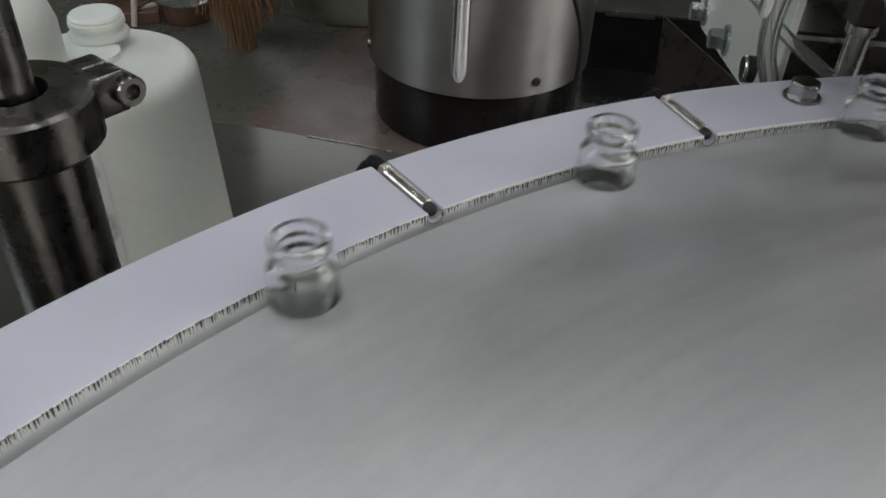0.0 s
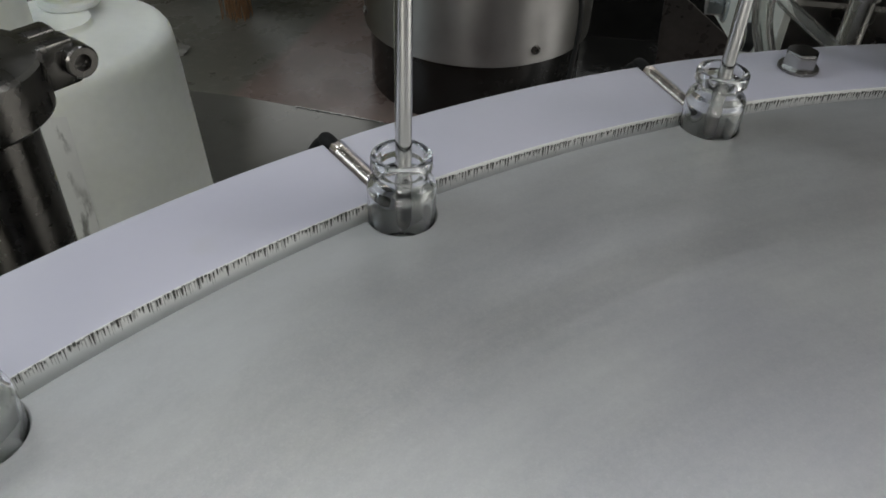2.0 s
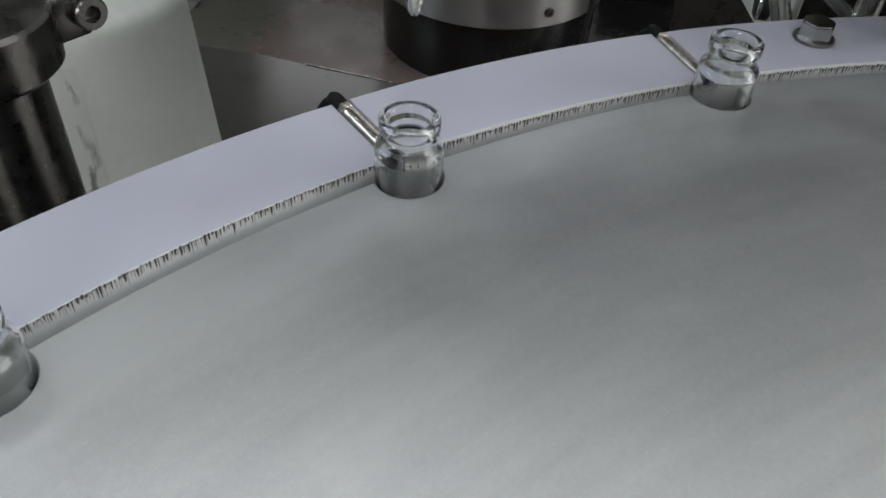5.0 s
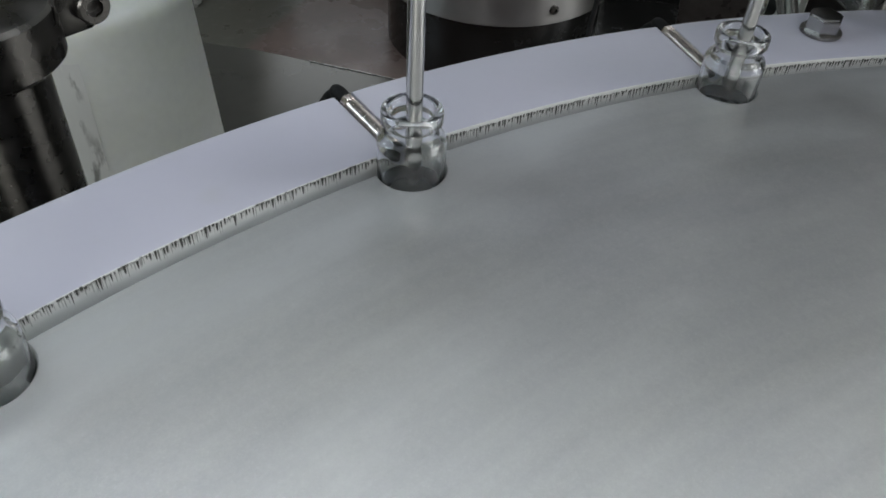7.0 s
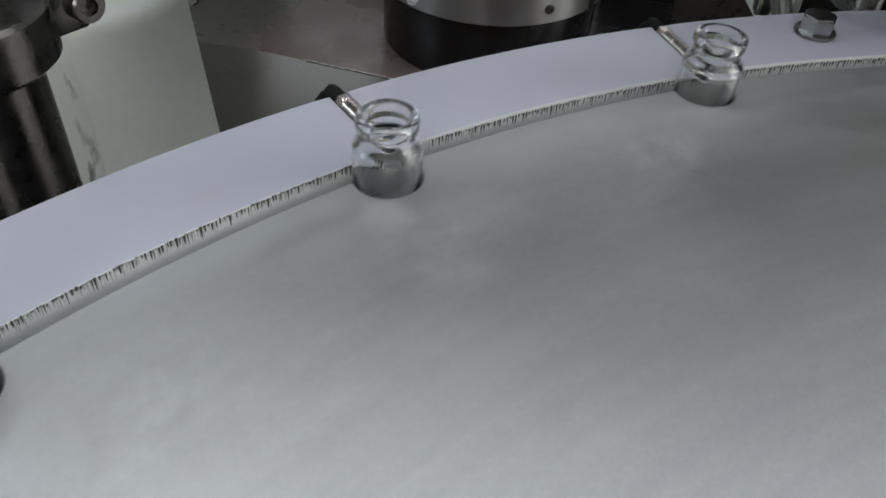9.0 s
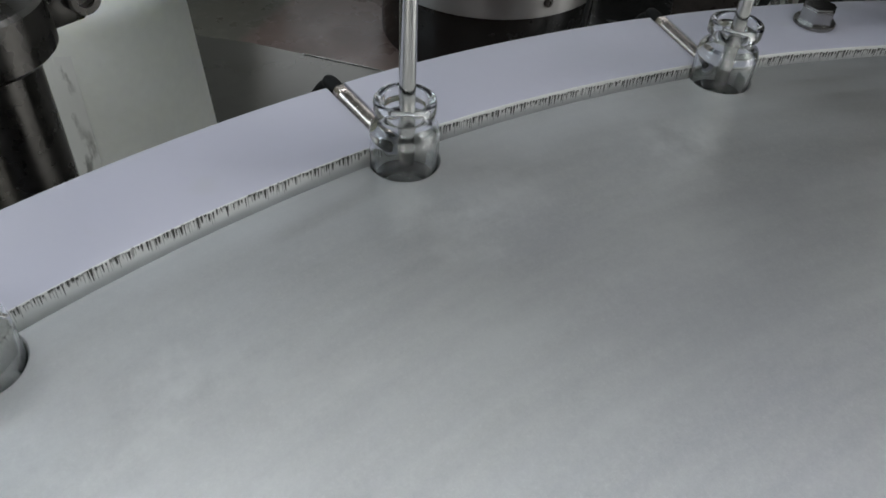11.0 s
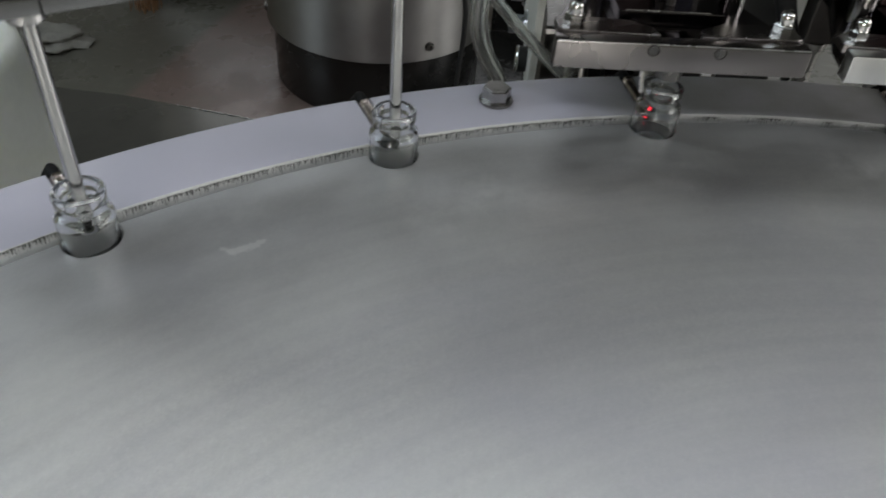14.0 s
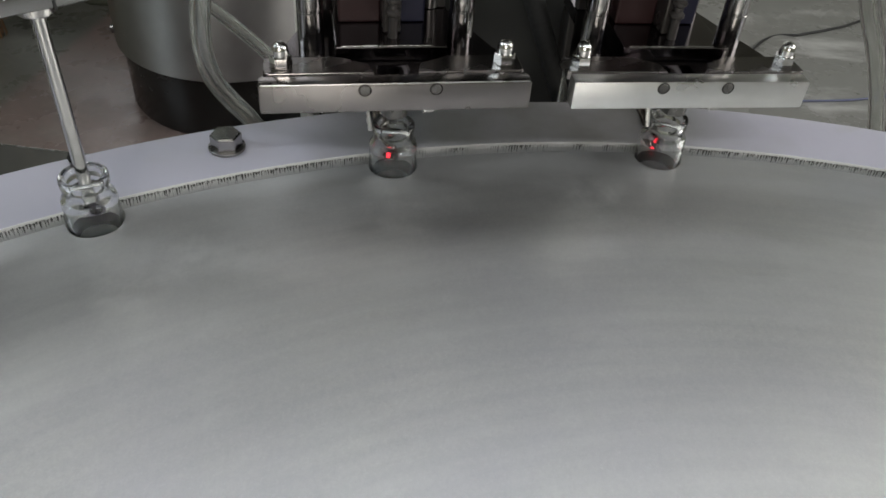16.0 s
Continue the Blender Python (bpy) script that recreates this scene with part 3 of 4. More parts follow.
def build_disc():
    """The steel turntable with a pocket for each vial."""
    outline, spread = [], []
    pr = 0.0119
    half = pr / R_POCKET
    for k in range(POCKETS):
        c = TH0 + k * STEP
        n = 22
        out = [at(c - STEP + half + (STEP - 2 * half) * i / n, R_DISC) for i in range(n + 1)]
        outline += out
        spread += [c - STEP + 1.6 * half + (STEP - 3.2 * half) * i / n for i in range(n + 1)]
        spread += [c + half * 1.45 * (i / 10 - 1) for i in range(21)]
        mid, rad, tan = at(c, R_POCKET), at(c, 1), Vector((math.cos(c), -math.sin(c), 0))
        outline += [mid - tan * pr * math.cos(math.pi * i / 20) - rad * pr * math.sin(math.pi * i / 20) for i in range(21)]
    bm = bmesh.new()
    n = len(outline)
    z1, z0 = Z_DISC, Z_DISC - 0.010
    bev = 0.0005
    loops = []
    for rr, z in ((None, z0), (None, z1 - bev), (0, z1), (0.505, z1), (0.40, z1), (0.25, z1), (0.05, z1)):
        ring = []
        for i, p in enumerate(outline):
            if not rr:
                q = Vector((p.x, p.y, z))
                if rr == 0:
                    a, b = outline[i - 1], outline[(i + 1) % n]
                    d = (b - a).normalized()
                    q += Vector((d.y, -d.x, 0)) * bev
            else:
                q = at(spread[i], rr, z)
            ring.append(bm.verts.new(q))
        loops.append(ring)
    for a, b in zip(loops, loops[1:]):
        for i in range(n):
            bm.faces.new((a[i], a[(i + 1) % n], b[(i + 1) % n], b[i]))
    c = bm.verts.new((0, 0, z1))
    for i in range(n):
        bm.faces.new((loops[-1][i], loops[-1][(i + 1) % n], c))
    c0 = bm.verts.new((0, 0, z0))
    for i in range(n):
        bm.faces.new((loops[0][(i + 1) % n], loops[0][i], c0))
    return tagged(part("turntable", bm, M_DISC), "brushed stainless steel turntable with vial pockets round its edge", "turntable")


def build_ring():
    """White guide ring, parted by a groove at each of the four stations."""
    ring = empty("guide_ring", pose(0, 0, 0), "white plastic guide ring with dirty saw-marked inner edge", "guide ring")
    gap = 0.0036 / 0.56
    cuts = GROOVE
    bounds = [(cuts[i] + gap, cuts[i + 1] - gap) for i in range(3)] + [(cuts[3] + gap, cuts[3] + 1.15), (cuts[3] + 1.15 + 0.002, cuts[0] - 1.05 - 0.002 + 2 * math.pi), (cuts[0] - 1.05, cuts[0] - gap)]
    for a0, a1 in bounds:
        steps = max(12, int((a1 - a0) * 70))
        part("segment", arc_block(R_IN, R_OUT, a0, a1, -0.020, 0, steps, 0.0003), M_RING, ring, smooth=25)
    for a in cuts:   # rounded bottom of each groove
        w, depth = 0.0036, 0.0043
        pts = [(-w, -0.0199), (w, -0.0199)] + [(w * math.cos(math.pi * i / 10), -depth + 0.0036 - 0.0036 * math.sin(math.pi * i / 10)) for i in range(11)]
        bm = bmesh.new()
        rows = []
        for r in (R_IN + 0.0002, R_OUT - 0.0002):
            m = Matrix.Rotation(-a, 4, "Z")
            rows.append([bm.verts.new(m @ Vector((x, r, z))) for x, z in pts])
        bm.faces.new(rows[0])
        bm.faces.new(rows[1][::-1])
        for i in range(len(pts)):
            j = (i + 1) % len(pts)
            bm.faces.new((rows[0][i], rows[0][j], rows[1][j], rows[1][i]))
        bed = part("groove_bed", bm, M_RING, ring)
        rot = Matrix.Rotation(-a, 4, "Z")
        line = [rot @ Vector((0.0040 * math.cos(q), R_IN - 0.0001, -0.0019 + 0.0038 * math.sin(q))) for q in [math.pi * (1.0 + i / 16) for i in range(17)]]
        part("bed_joint", sweep(line, 0.00020, 6), M_GREY, bed, "dark joint round the groove bed")


def build_sensor(a, lens):
    """A threaded fibre sensor lying in a groove, aimed at the vial."""
    s = empty("fibre_sensor", Matrix.Rotation(-a, 4, "Z"), "threaded nickel fibre sensor lying in a ring groove", "sensor", "sensors at the stations")
    turn = Matrix.Translation((0, 0, -0.0014)) @ Matrix.Rotation(radians(-90), 4, "X")
    # along +y
    bm = lathe([(0, 0.5412), (0.0012, 0.5413), (0.0021, 0.5420), (0.0025, 0.5432), (0.0025, 0.5455), (0, 0.5455)], 16, None, turn)
    part("sensor_tip", bm, M_BLACK, s, "black sensor tip", smooth=40)
    if lens:
        part("red_lens", lathe([(0, 0.5402), (0.0009, 0.5404), (0.0011, 0.5411), (0, 0.5411)], 12, None, Matrix.Translation((-0.0015, 0, 0.0016)) @ turn), lens, s, "glowing red lens", smooth=40)
    prof = [(0, 0.5455), (0.0028, 0.5455)]
    y = 0.5455
    while y < 0.574:
        prof += [(0.0031, y + 0.0002), (0.0031, y + 0.0006), (0.00296, y + 0.0009)]
        y += 0.0011
    prof += [(0.0024, y), (0, y)]
    part("threaded_barrel", lathe(prof, 18, None, turn), M_SENSOR, s, smooth=50)
    part("sensor_nut", prism(hexagon(0.0056), 0.5745, 0.5785, 0.0004, None, turn), M_SENSOR, s)
    part("boot", lathe([(0, 0.5787), (0.0025, 0.5787), (0.0030, 0.5797), (0.0031, 0.5840), (0.0028, 0.5865), (0.0020, 0.588), (0, 0.588)], 18, None, turn), M_RUBBER, s, "black rubber boot", smooth=40)
    path = smooth_path([(0, 0.5800, -0.0018), (0, 0.5860, -0.0032), (-0.0010, 0.5910, -0.0075), (-0.002, 0.5935, -0.016), (-0.002, 0.594, -0.05), (0.002, 0.594, -0.12), (0.006, 0.594, -0.25), (0.01, 0.594, DECK + 0.003)], 8)
    part("cable", sweep(path, 0.0030, 12), M_RUBBER, s, "black rubber cable", smooth=40)


def vial_mesh():
    outer = [(0, -0.0198), (0.0097, -0.0198), (0.0109, -0.0192), (0.0115, -0.0178), (0.0116, -0.0160), (0.0116, 0.0112), (0.0115, 0.0126), (0.0111, 0.0138), (0.0103, 0.0146), (0.0092, 0.0151), (0.0086, 0.0156), (0.0084, 0.0164), (0.0084, 0.0181), (0.0087, 0.0188), (0.0098, 0.0193), (0.0102, 0.0200), (0.0102, 0.0232), (0.0100, 0.0239), (0.0094, 0.0243), (0.0087, 0.0244)]
    inner = [(0.0078, 0.0242), (0.0073, 0.0236), (0.0071, 0.0224), (0.0071, 0.0160), (0.0073, 0.0148), (0.0083, 0.0138), (0.0095, 0.0127), (0.0103, 0.0112), (0.0105, 0.0094), (0.0105, -0.0160), (0.0097, -0.0176), (0.0080, -0.0180), (0, -0.0174)]
    bm = lathe(outer + inner, 56)
    me = bpy.data.meshes.new("vial")
    bmesh.ops.recalc_face_normals(bm, faces=bm.faces)
    for f in bm.faces:
        f.smooth = True
    bm.to_mesh(me)
    bm.free()
    me.materials.append(M_GLASS)
    return me


LIQUID_LOW, LIQUID_HIGH = -0.0206, -0.0030     # height of the liquid's surface
FILLED = {0: (0, 1), 1: (-2, -1), 2: (-4, -3), 3: (-6, -5)}     # vials filled in each cycle


def build_vials():
    me = vial_mesh()
    # a column of liquid whose foot reaches into the base plate until it has risen
    bm = lathe([(0, -0.0150), (0.0078, -0.0150), (0.0100, -0.0144), (0.01065, -0.0130), (0.01065, 0.0004), (0.0103, 0.0001), (0.0090, 0.0), (0, 0.0)], 48)
    lq = bpy.data.meshes.new("liquid")
    bmesh.ops.recalc_face_normals(bm, faces=bm.faces)
    for f in bm.faces:
        f.smooth = True
    bm.to_mesh(lq)
    bm.free()
    lq.materials.append(M_WATER)
    out = {}
    for k in range(-12, 12):
        v = new("vial", me)
        v.location = at(TH0 + k * STEP, R_POCKET)
        tagged(v, "clear glass vial standing in a turntable pocket", "vial", "vials on the turntable")
        liq = None
        if k >= -6:
            liq = new("liquid", lq)
            liq.parent = v
            liq.location.z = LIQUID_HIGH if k >= 2 else LIQUID_LOW
            tagged(liq, "clear liquid fill")
        out[k] = (v, liq)
    return out


def build_bolt():
    p = at(-0.3835, 0.5625)
    b = empty("hex_bolt", pose(p.x, p.y, 0, 0, 0, 12), "zinc hexagon bolt with washer clamping the guide ring", "bolt")
    part("washer", lathe([(0.004, 0), (0.0088, 0), (0.0091, 0.0003), (0.0091, 0.0013), (0.0088, 0.0016), (0.004, 0.0016), (0.004, 0)], 32), M_COLLAR, b, smooth=30)
    head = bmesh.new()
    merge(prism(hexagon(0.0134), 0.0016, 0.0088, 0.0), head)
    bmesh.ops.bevel(head, geom=[e for e in head.edges if all(v.co.z > 0.008 for v in e.verts)], offset=0.0009, segments=2, affect="EDGES")
    part("head", head, M_PILLAR, b)


# ---------------------------------------------------------------- filling needles
def build_needles():
    """Carriage with two needles; its zero is the needle tips' height."""
    rig = empty("needle_carriage", pose(0, 0, 0.06), "stainless plate carrying two filling needles", "needle carriage")
    a0, a1 = STATION[0], STATION[1]
    p0, p1 = at(a0, R_VIAL), at(a1, R_VIAL)
    for p in (p0, p1):
        m = Matrix.Translation((p.x, p.y, 0))
        part("needle", lathe([(0, 0), (0.0011, 0.0001), (0.0022, 0.0019), (0.0027, 0.0044), (0.0027, 0.090), (0, 0.090)], 28, None, m), M_NEEDLE, rig, "slim polished needle", smooth=40)
        part("lower_bush", lathe([(0.0033, 0.0885), (0.0058, 0.0885), (0.0066, 0.0893), (0.0066, 0.0929), (0.0033, 0.0929), (0.0033, 0.0885)], 28, None, m), M_STEEL, rig, smooth=30)
        part("collar", lathe([(0.0033, 0.1000), (0.0088, 0.1000), (0.0092, 0.1004), (0.0092, 0.1034), (0.0088, 0.1038), (0.0062, 0.1040), (0.0062, 0.115), (0.0033, 0.115), (0.0033, 0.1000)], 32, None, m), M_CHROME, rig, "polished collar", smooth=30)
        part("upper_tube", lathe([(0.0033, 0.1152), (0.0088, 0.1152), (0.0088, 0.21), (0.0033, 0.21), (0.0033, 0.1152)], 28, None, m), M_NYLON, rig, "pale nylon hose fitting", smooth=30)
    # plate: narrow in front of the needles, rounded at its end
    d = (p1 - p0).normalized()
    s = Vector((d.y, -d.x, 0))      # towards the turntable's axis
    front, back, rr = 0.0095, 0.036, 0.013
    e0, e1 = p0 - d * 0.030, p1 + d * 0.035
    out = [e0 + s * front]
    for c, a, b in ((e1 - d * rr + s * (front - rr), s, d), (e1 - d * rr - s * (back - rr), d, -s)):
        out += [c + a * rr * math.cos(math.pi / 16 * i) + b * rr * math.sin(math.pi / 16 * i) for i in range(9)]
    out += [e0 - s * back]
    part("plate", prism([(q.x, q.y) for q in out], 0.0930, 0.0993, 0.0007), M_ARM, rig, smooth=30)
    for p in (p0, p1):      # long dark slot that lets the needle slide, and the clamp's saw cut
        q = p
        ang = math.atan2(d.y, d.x)
        m = Matrix.Translation((q.x, q.y, 0)) @ Matrix.Rotation(ang, 4, "Z")
        shape = [(0.0044 + 0.0094 * math.cos(x), 0.0094 * math.sin(x)) for x in [math.pi * (i / 12 - 0.5) for i in range(13)]]
        shape += [(-0.0040 + 0.0094 * math.cos(x), 0.0094 * math.sin(x)) for x in [math.pi * (i / 12 + 0.5) for i in range(13)]]
        part("slot", prism(shape, 0.0993, 0.0996, 0, None, m), M_BLACK, rig, "dark slot")
        cut = p + d * 0.0045 + s * (front + 0.0002)
        part("saw_cut", box(-0.0004, 0.0004, -0.0005, 0.0004, 0.0925, 0.0996, 0, None, Matrix.Translation((cut.x, cut.y, 0)) @ Matrix.Rotation(ang, 4, "Z")), M_BLACK, rig, "dark saw cut")
    return rig


# ---------------------------------------------------------------- stoppering heads
HEAD_SHAPE = {2: (0.0, 0.0, 7.0, 0.0605), 3: (0.001, -0.0016, 5.2, 0.0575)}    # shift along, height, turn, half width


def head_frame(k):
    """x along the bar, y outward, at station k."""
    p = at(STATION[k], R_VIAL)
    dx, dz, turn, _ = HEAD_SHAPE[k]
    return Matrix.Translation((p.x + dx, p.y, dz)) @ Matrix.Rotation(radians(turn), 4, "Z")


def acorn_nut(parent, m):
    nut = part("acorn_nut", prism(hexagon(0.0086), 0, 0.0052, 0.0004, None, m), M_CHROME, parent, "chrome acorn nut")
    part("dome", lathe([(0.0037, 0.0052), (0.0037, 0.0075), (0.0033, 0.0096), (0.0022, 0.0110), (0.0010, 0.0116), (0, 0.0117)], 20, None, m), M_CHROME, nut, smooth=60)
    return nut


def build_head(k):
    f = head_frame(k)
    h = empty("stoppering_head", f, "stainless stoppering head over the guide ring", "stoppering head", "stoppering heads")
    y0, hw = -0.0138, HEAD_SHAPE[k][3]
    bar = box(-hw, hw, y0, y0 + 0.0092, 0.039, 0.053, 0.0010)
    # one bar dim, one bright: what each mirrors is put into its steel
    part("front_bar", bar, M_DIMSTEEL if k == 2 else M_BRIGHT, h, "brownish front bar, its dark reflection put into the steel" if k == 2 else "bright ground front bar", smooth=30)
    # added strip of bright steel that imitates the bevel's highlight
    part("highlight_strip", box(-hw + 0.001, hw - 0.001, y0 + 0.0002, y0 + 0.0009, 0.0526, 0.0531, 0.0002), M_BRIGHT, h, "bright strip standing in for the upper edge's highlight")
    for x in (-0.0147, 0.0168):
        m = Matrix.Translation((x, y0, 0.0500)) @ Matrix.Rotation(radians(90), 4, "X")
        part("pin", lathe([(0, 0.0003), (0.0021, 0.0003), (0.0024, 0.0000), (0.0024, -0.002), (0, -0.002)], 20, None, m), M_COLLAR, h, "dark dowel pin end", smooth=30)
        part("pin_bore", lathe([(0.0024, 0.0002), (0.0030, 0.0002), (0.0030, -0.001), (0.0024, -0.001), (0.0024, 0.0002)], 20, None, m), M_BLACKSTEEL, h, "dark bore edge", smooth=30)
    # track plate behind the bar
    part("track_plate", prism([(-0.008, y0 + 0.0093), (-0.008, y0 + 0.026), (0.008, y0 + 0.026), (0.008, y0 + 0.0093), (hw - 0.001, y0 + 0.0093), (hw - 0.004, 0.014), (0.034, 0.072), (0.034, 0.10), (-0.034, 0.10), (-0.034, 0.072), (-hw + 0.004, 0.014), (-hw + 0.001, y0 + 0.0093)], 0.041, 0.0485, 0.0005), M_DARKPLATE, h, "dark polished track plate")
    part("guide_plate", box(-0.026, 0.026, 0.016, 0.0735, 0.0487, 0.0555, 0.0004), M_DARKPLATE, h)
    for x in (-0.0368, 0.0350):
        part("pillar", lathe([(0, 0.0487), (0.0062, 0.0487), (0.0062, 0.066), (0.0058, 0.0664), (0.0058, 0.0672), (0.0062, 0.0676), (0.0062, 0.21), (0, 0.21)], 28, None, Matrix.Translation((x, 0.0335, 0))), M_PILLAR, h, "polished guide pillar", smooth=40)
    part("chute", box(-0.003, 0.0055, 0.030, 0.0735, 0.0556, 0.120, 0.001), M_BLACKSTEEL, h, "black stopper chute")
    part("red_block", box(-0.0235, -0.0032, 0.042, 0.070, 0.0556, 0.088, 0.001), M_DIMRED, h, "dark red plastic block")
    part("blue_block", box(0.0058, 0.0185, 0.042, 0.070, 0.0556, 0.105, 0.001), M_DIMBLUE, h, "dark blue plastic block")
    part("rail", box(-0.0235, 0.0190, 0.0150, 0.0158, 0.0560, 0.0567, 0.0002), M_STEEL, h, "bright thin rail")
    part("back_plate", box(-0.034, 0.034, 0.074, 0.080, 0.0487, 0.2100, 0.0008), M_BLACKSTEEL, h, "black steel back plate")
    for x in (-0.0295, 0.0235):
        part("spacer", rod(0.0038, 0.0556, 0.150, 18, 0.0004, None, Matrix.Translation((x, 0.060, 0))), M_COLLAR, h, smooth=40)
    for z in (0.066, 0.072, 0.078, 0.084, 0.090):
        part("thread_ring", lathe([(0.0022, z), (0.0036, z + 0.0012), (0.0036, z + 0.0026), (0.0022, z + 0.0038), (0.0022, z)], 16, None, Matrix.Translation((0.0012, 0.0262, 0))), M_BLACKSTEEL, h, "black screw thread", smooth=40)
    part("feed_screw", rod(0.0023, 0.0556, 0.16, 14, 0.0, None, Matrix.Translation((0.0012, 0.0262, 0))), M_BLACKSTEEL, h, smooth=40)
    part("bracket", box(-0.034, 0.034, 0.085, 0.100, 0.012, 0.0408, 0.001), M_BLACKSTEEL, h, "black steel bracket")
    for x in (-0.025, 0.025):
        part("bracket_post", lathe([(0, -0.06), (0.0065, -0.06), (0.0065, 0.006), (0.0085, 0.0065), (0.0085, 0.0118), (0, 0.0118)], 24, None, Matrix.Translation((x, 0.0925, 0))), M_STEEL, h, smooth=40)
    # unseen plate on the pillars, added to shade the ring
    part("unseen_top_plate", box(-hw, hw, -0.015, 0.100, 0.2102, 0.225, 0.001), M_STEEL, h)
    part("tab", box(0.0115, 0.0165, y0 + 0.002, y0 + 0.008, 0.0368, 0.0389, 0.0003), M_STEEL, h)
    # stopper guide under the bar
    part("stopper_guide", lathe([(0.0040, 0.0300), (0.0062, 0.0300), (0.0070, 0.0388), (0.0040, 0.0388), (0.0040, 0.0300)], 24), M_COLLAR, h, smooth=30)
    fork = sweep(smooth_path([(-0.0135, 0.004, 0.0388), (-0.0125, 0.002, 0.030), (-0.0112, 0.000, 0.021)], 5), 0.0012, 8)
    part("finger", fork, M_STEEL, h, smooth=40)
    flaps = []
    for s in (-1, 1):
        # each flap turns about its inner end
        fl = new("flap")
        fl.parent = h
        fl.matrix_basis = pose(s * 0.010, 0.0, 0.0530)
        tagged(fl, "hinged gripper flap with acorn nut")
        out = [(s * 0.000, -0.0044), (s * 0.046, -0.0044), (s * 0.0485, -0.0034), (s * 0.0485, 0.0095), (s * 0.0465, 0.0115), (s * 0.014, 0.0105), (s * 0.002, 0.004)]
        part("flap_plate", prism(out if s > 0 else out[::-1], -0.0040, 0.0006, 0.0005), M_DIMSTEEL, fl)
        acorn_nut(fl, Matrix.Translation((s * 0.0405, 0.0030, 0.0006)))
        flaps.append(fl)
    return h, flaps


def build_shade_housing():
    """Unseen carrier over both heads, added to darken ring and disc, with rear column."""
    h = empty("shade_housing", pose(-0.06, 0.56, 0.2252, 0, 0, 6.5), "unseen dark housing added over the stoppering heads for shade, with rear column", "press housing")
    part("lower_plate", box(-0.140, 0.230, -0.050, 0.34, 0, 0.014, 0.001), M_DARKPAINT, h)
    # dark box placed where the turntable's reflection has to darken
    part("body", box(-0.310, 0.000, 0.12, 0.34, 0.0142, 0.75, 0.006), M_DARKPAINT, h, "unseen dark box added for the turntable to reflect")
    part("rear_column", box(-0.066, 0.062, 0.125, 0.215, DECK - 0.2252, -0.0002, 0.004), M_DARKPAINT, h)


def build_press(k):
    """Crosshead that drives the plunger; its zero is the plunger's lower end."""
    f = head_frame(k)
    c = empty("press_crosshead", f @ Matrix.Translation((0, 0, 0.115)), "grey crosshead plate with plunger above the stoppering head", "press crosshead", "press crossheads")
    part("plunger", lathe([(0, 0), (0.0056, 0), (0.0062, 0.0006), (0.0062, 0.046), (0, 0.046)], 32), M_CHROME, c, "polished round plunger", smooth=40)
    part("crosshead_plate", box(-0.0640, 0.0640, -0.013, 0.045, 0.0445, 0.0535, 0.0006), M_ARM, c, smooth=30)
    part("stop_bush", lathe([(0, 0.036), (0.0068, 0.036), (0.0074, 0.0368), (0.0074, 0.0444), (0, 0.0444)], 24, None, Matrix.Translation((0.026, 0.018, 0))), M_STEEL, c, smooth=30)
    part("stop_pin", rod(0.0035, 0.014, 0.036, 16, 0.0004, None, Matrix.Translation((0.026, 0.018, 0))), M_CHROME, c, smooth=40)
    part("cylinder_foot", box(-0.026, 0.026, -0.009, 0.03, 0.0537, 0.075, 0.0015), M_NYLON, c, "white plastic cylinder foot")
    for x in (-0.014, 0.016):
        part("clip", box(x - 0.006, x + 0.006, -0.0115, -0.0092, 0.0537, 0.078, 0.0008), M_NYLON, c, "white plastic clip")
    return c


# ---------------------------------------------------------------- hoses, frame and floor things
def build_frame_beam():
    b = empty("support_plate", pose(0, 0, 0), "cream painted support plate with zinc bolts behind the ring", "support plate")
    yz = [(0.64, -0.070), (0.719, -0.0846), (0.910, -0.117), (0.943, -0.1013), (0.95, 0.28), (0.64, 0.28)]
    m = Matrix(((0, 0, 1, -0.19), (1, 0, 0, 0), (0, 1, 0, 0), (0, 0, 0, 1)))
    part("plate", prism(yz, 0, 0.005, 0.0008, None, m), M_PAINT, b)
    part("foot", box(-0.1848, -0.06, 0.66, 0.73, DECK, -0.02, 0.004), M_COLLAR, b, "dark steel foot")
    for y, z in ((0.7922, -0.080), (0.9015, -0.098)):
        k = Matrix.Translation((-0.19, y, z)) @ Matrix.Rotation(radians(-90), 4, "Y")
        bolt = part("bolt", prism(hexagon(0.015), 0.003, 0.015, 0.0008, None, k), M_PIN, b, "zinc hexagon bolt")
        part("bolt_washer", lathe([(0, 0), (0.0125, 0), (0.0125, 0.002), (0.011, 0.003), (0, 0.003)], 24, None, k), M_PIN, bolt, smooth=30)
    k = Matrix.Translation((-0.19, 0.690, -0.060)) @ Matrix.Rotation(radians(-90), 4, "Y")
    part("rubber_knob", lathe([(0, 0), (0.0085, 0), (0.0095, 0.001), (0.0095, 0.0065), (0.0088, 0.0082), (0, 0.0085)], 28, None, k), M_BLACK, b, "black rubber knob", smooth=40)
    part("knob_ring", lathe([(0.0082, 0.0083), (0.0092, 0.0076), (0.0096, 0.0066), (0.0099, 0.0070), (0.0094, 0.0082), (0.0084, 0.0088), (0.0082, 0.0083)], 28, None, k), M_CHROME, b, "bright worn rim", smooth=40)
    s = sweep([Vector((-0.056, 0.62, 0.055)), Vector((-0.026, 0.62, -0.020))], 0.006, 14)
    tagged(part("dark_strut", s, M_BLACK, smooth=40), "dark slanted strut between the stoppering heads", "strut")


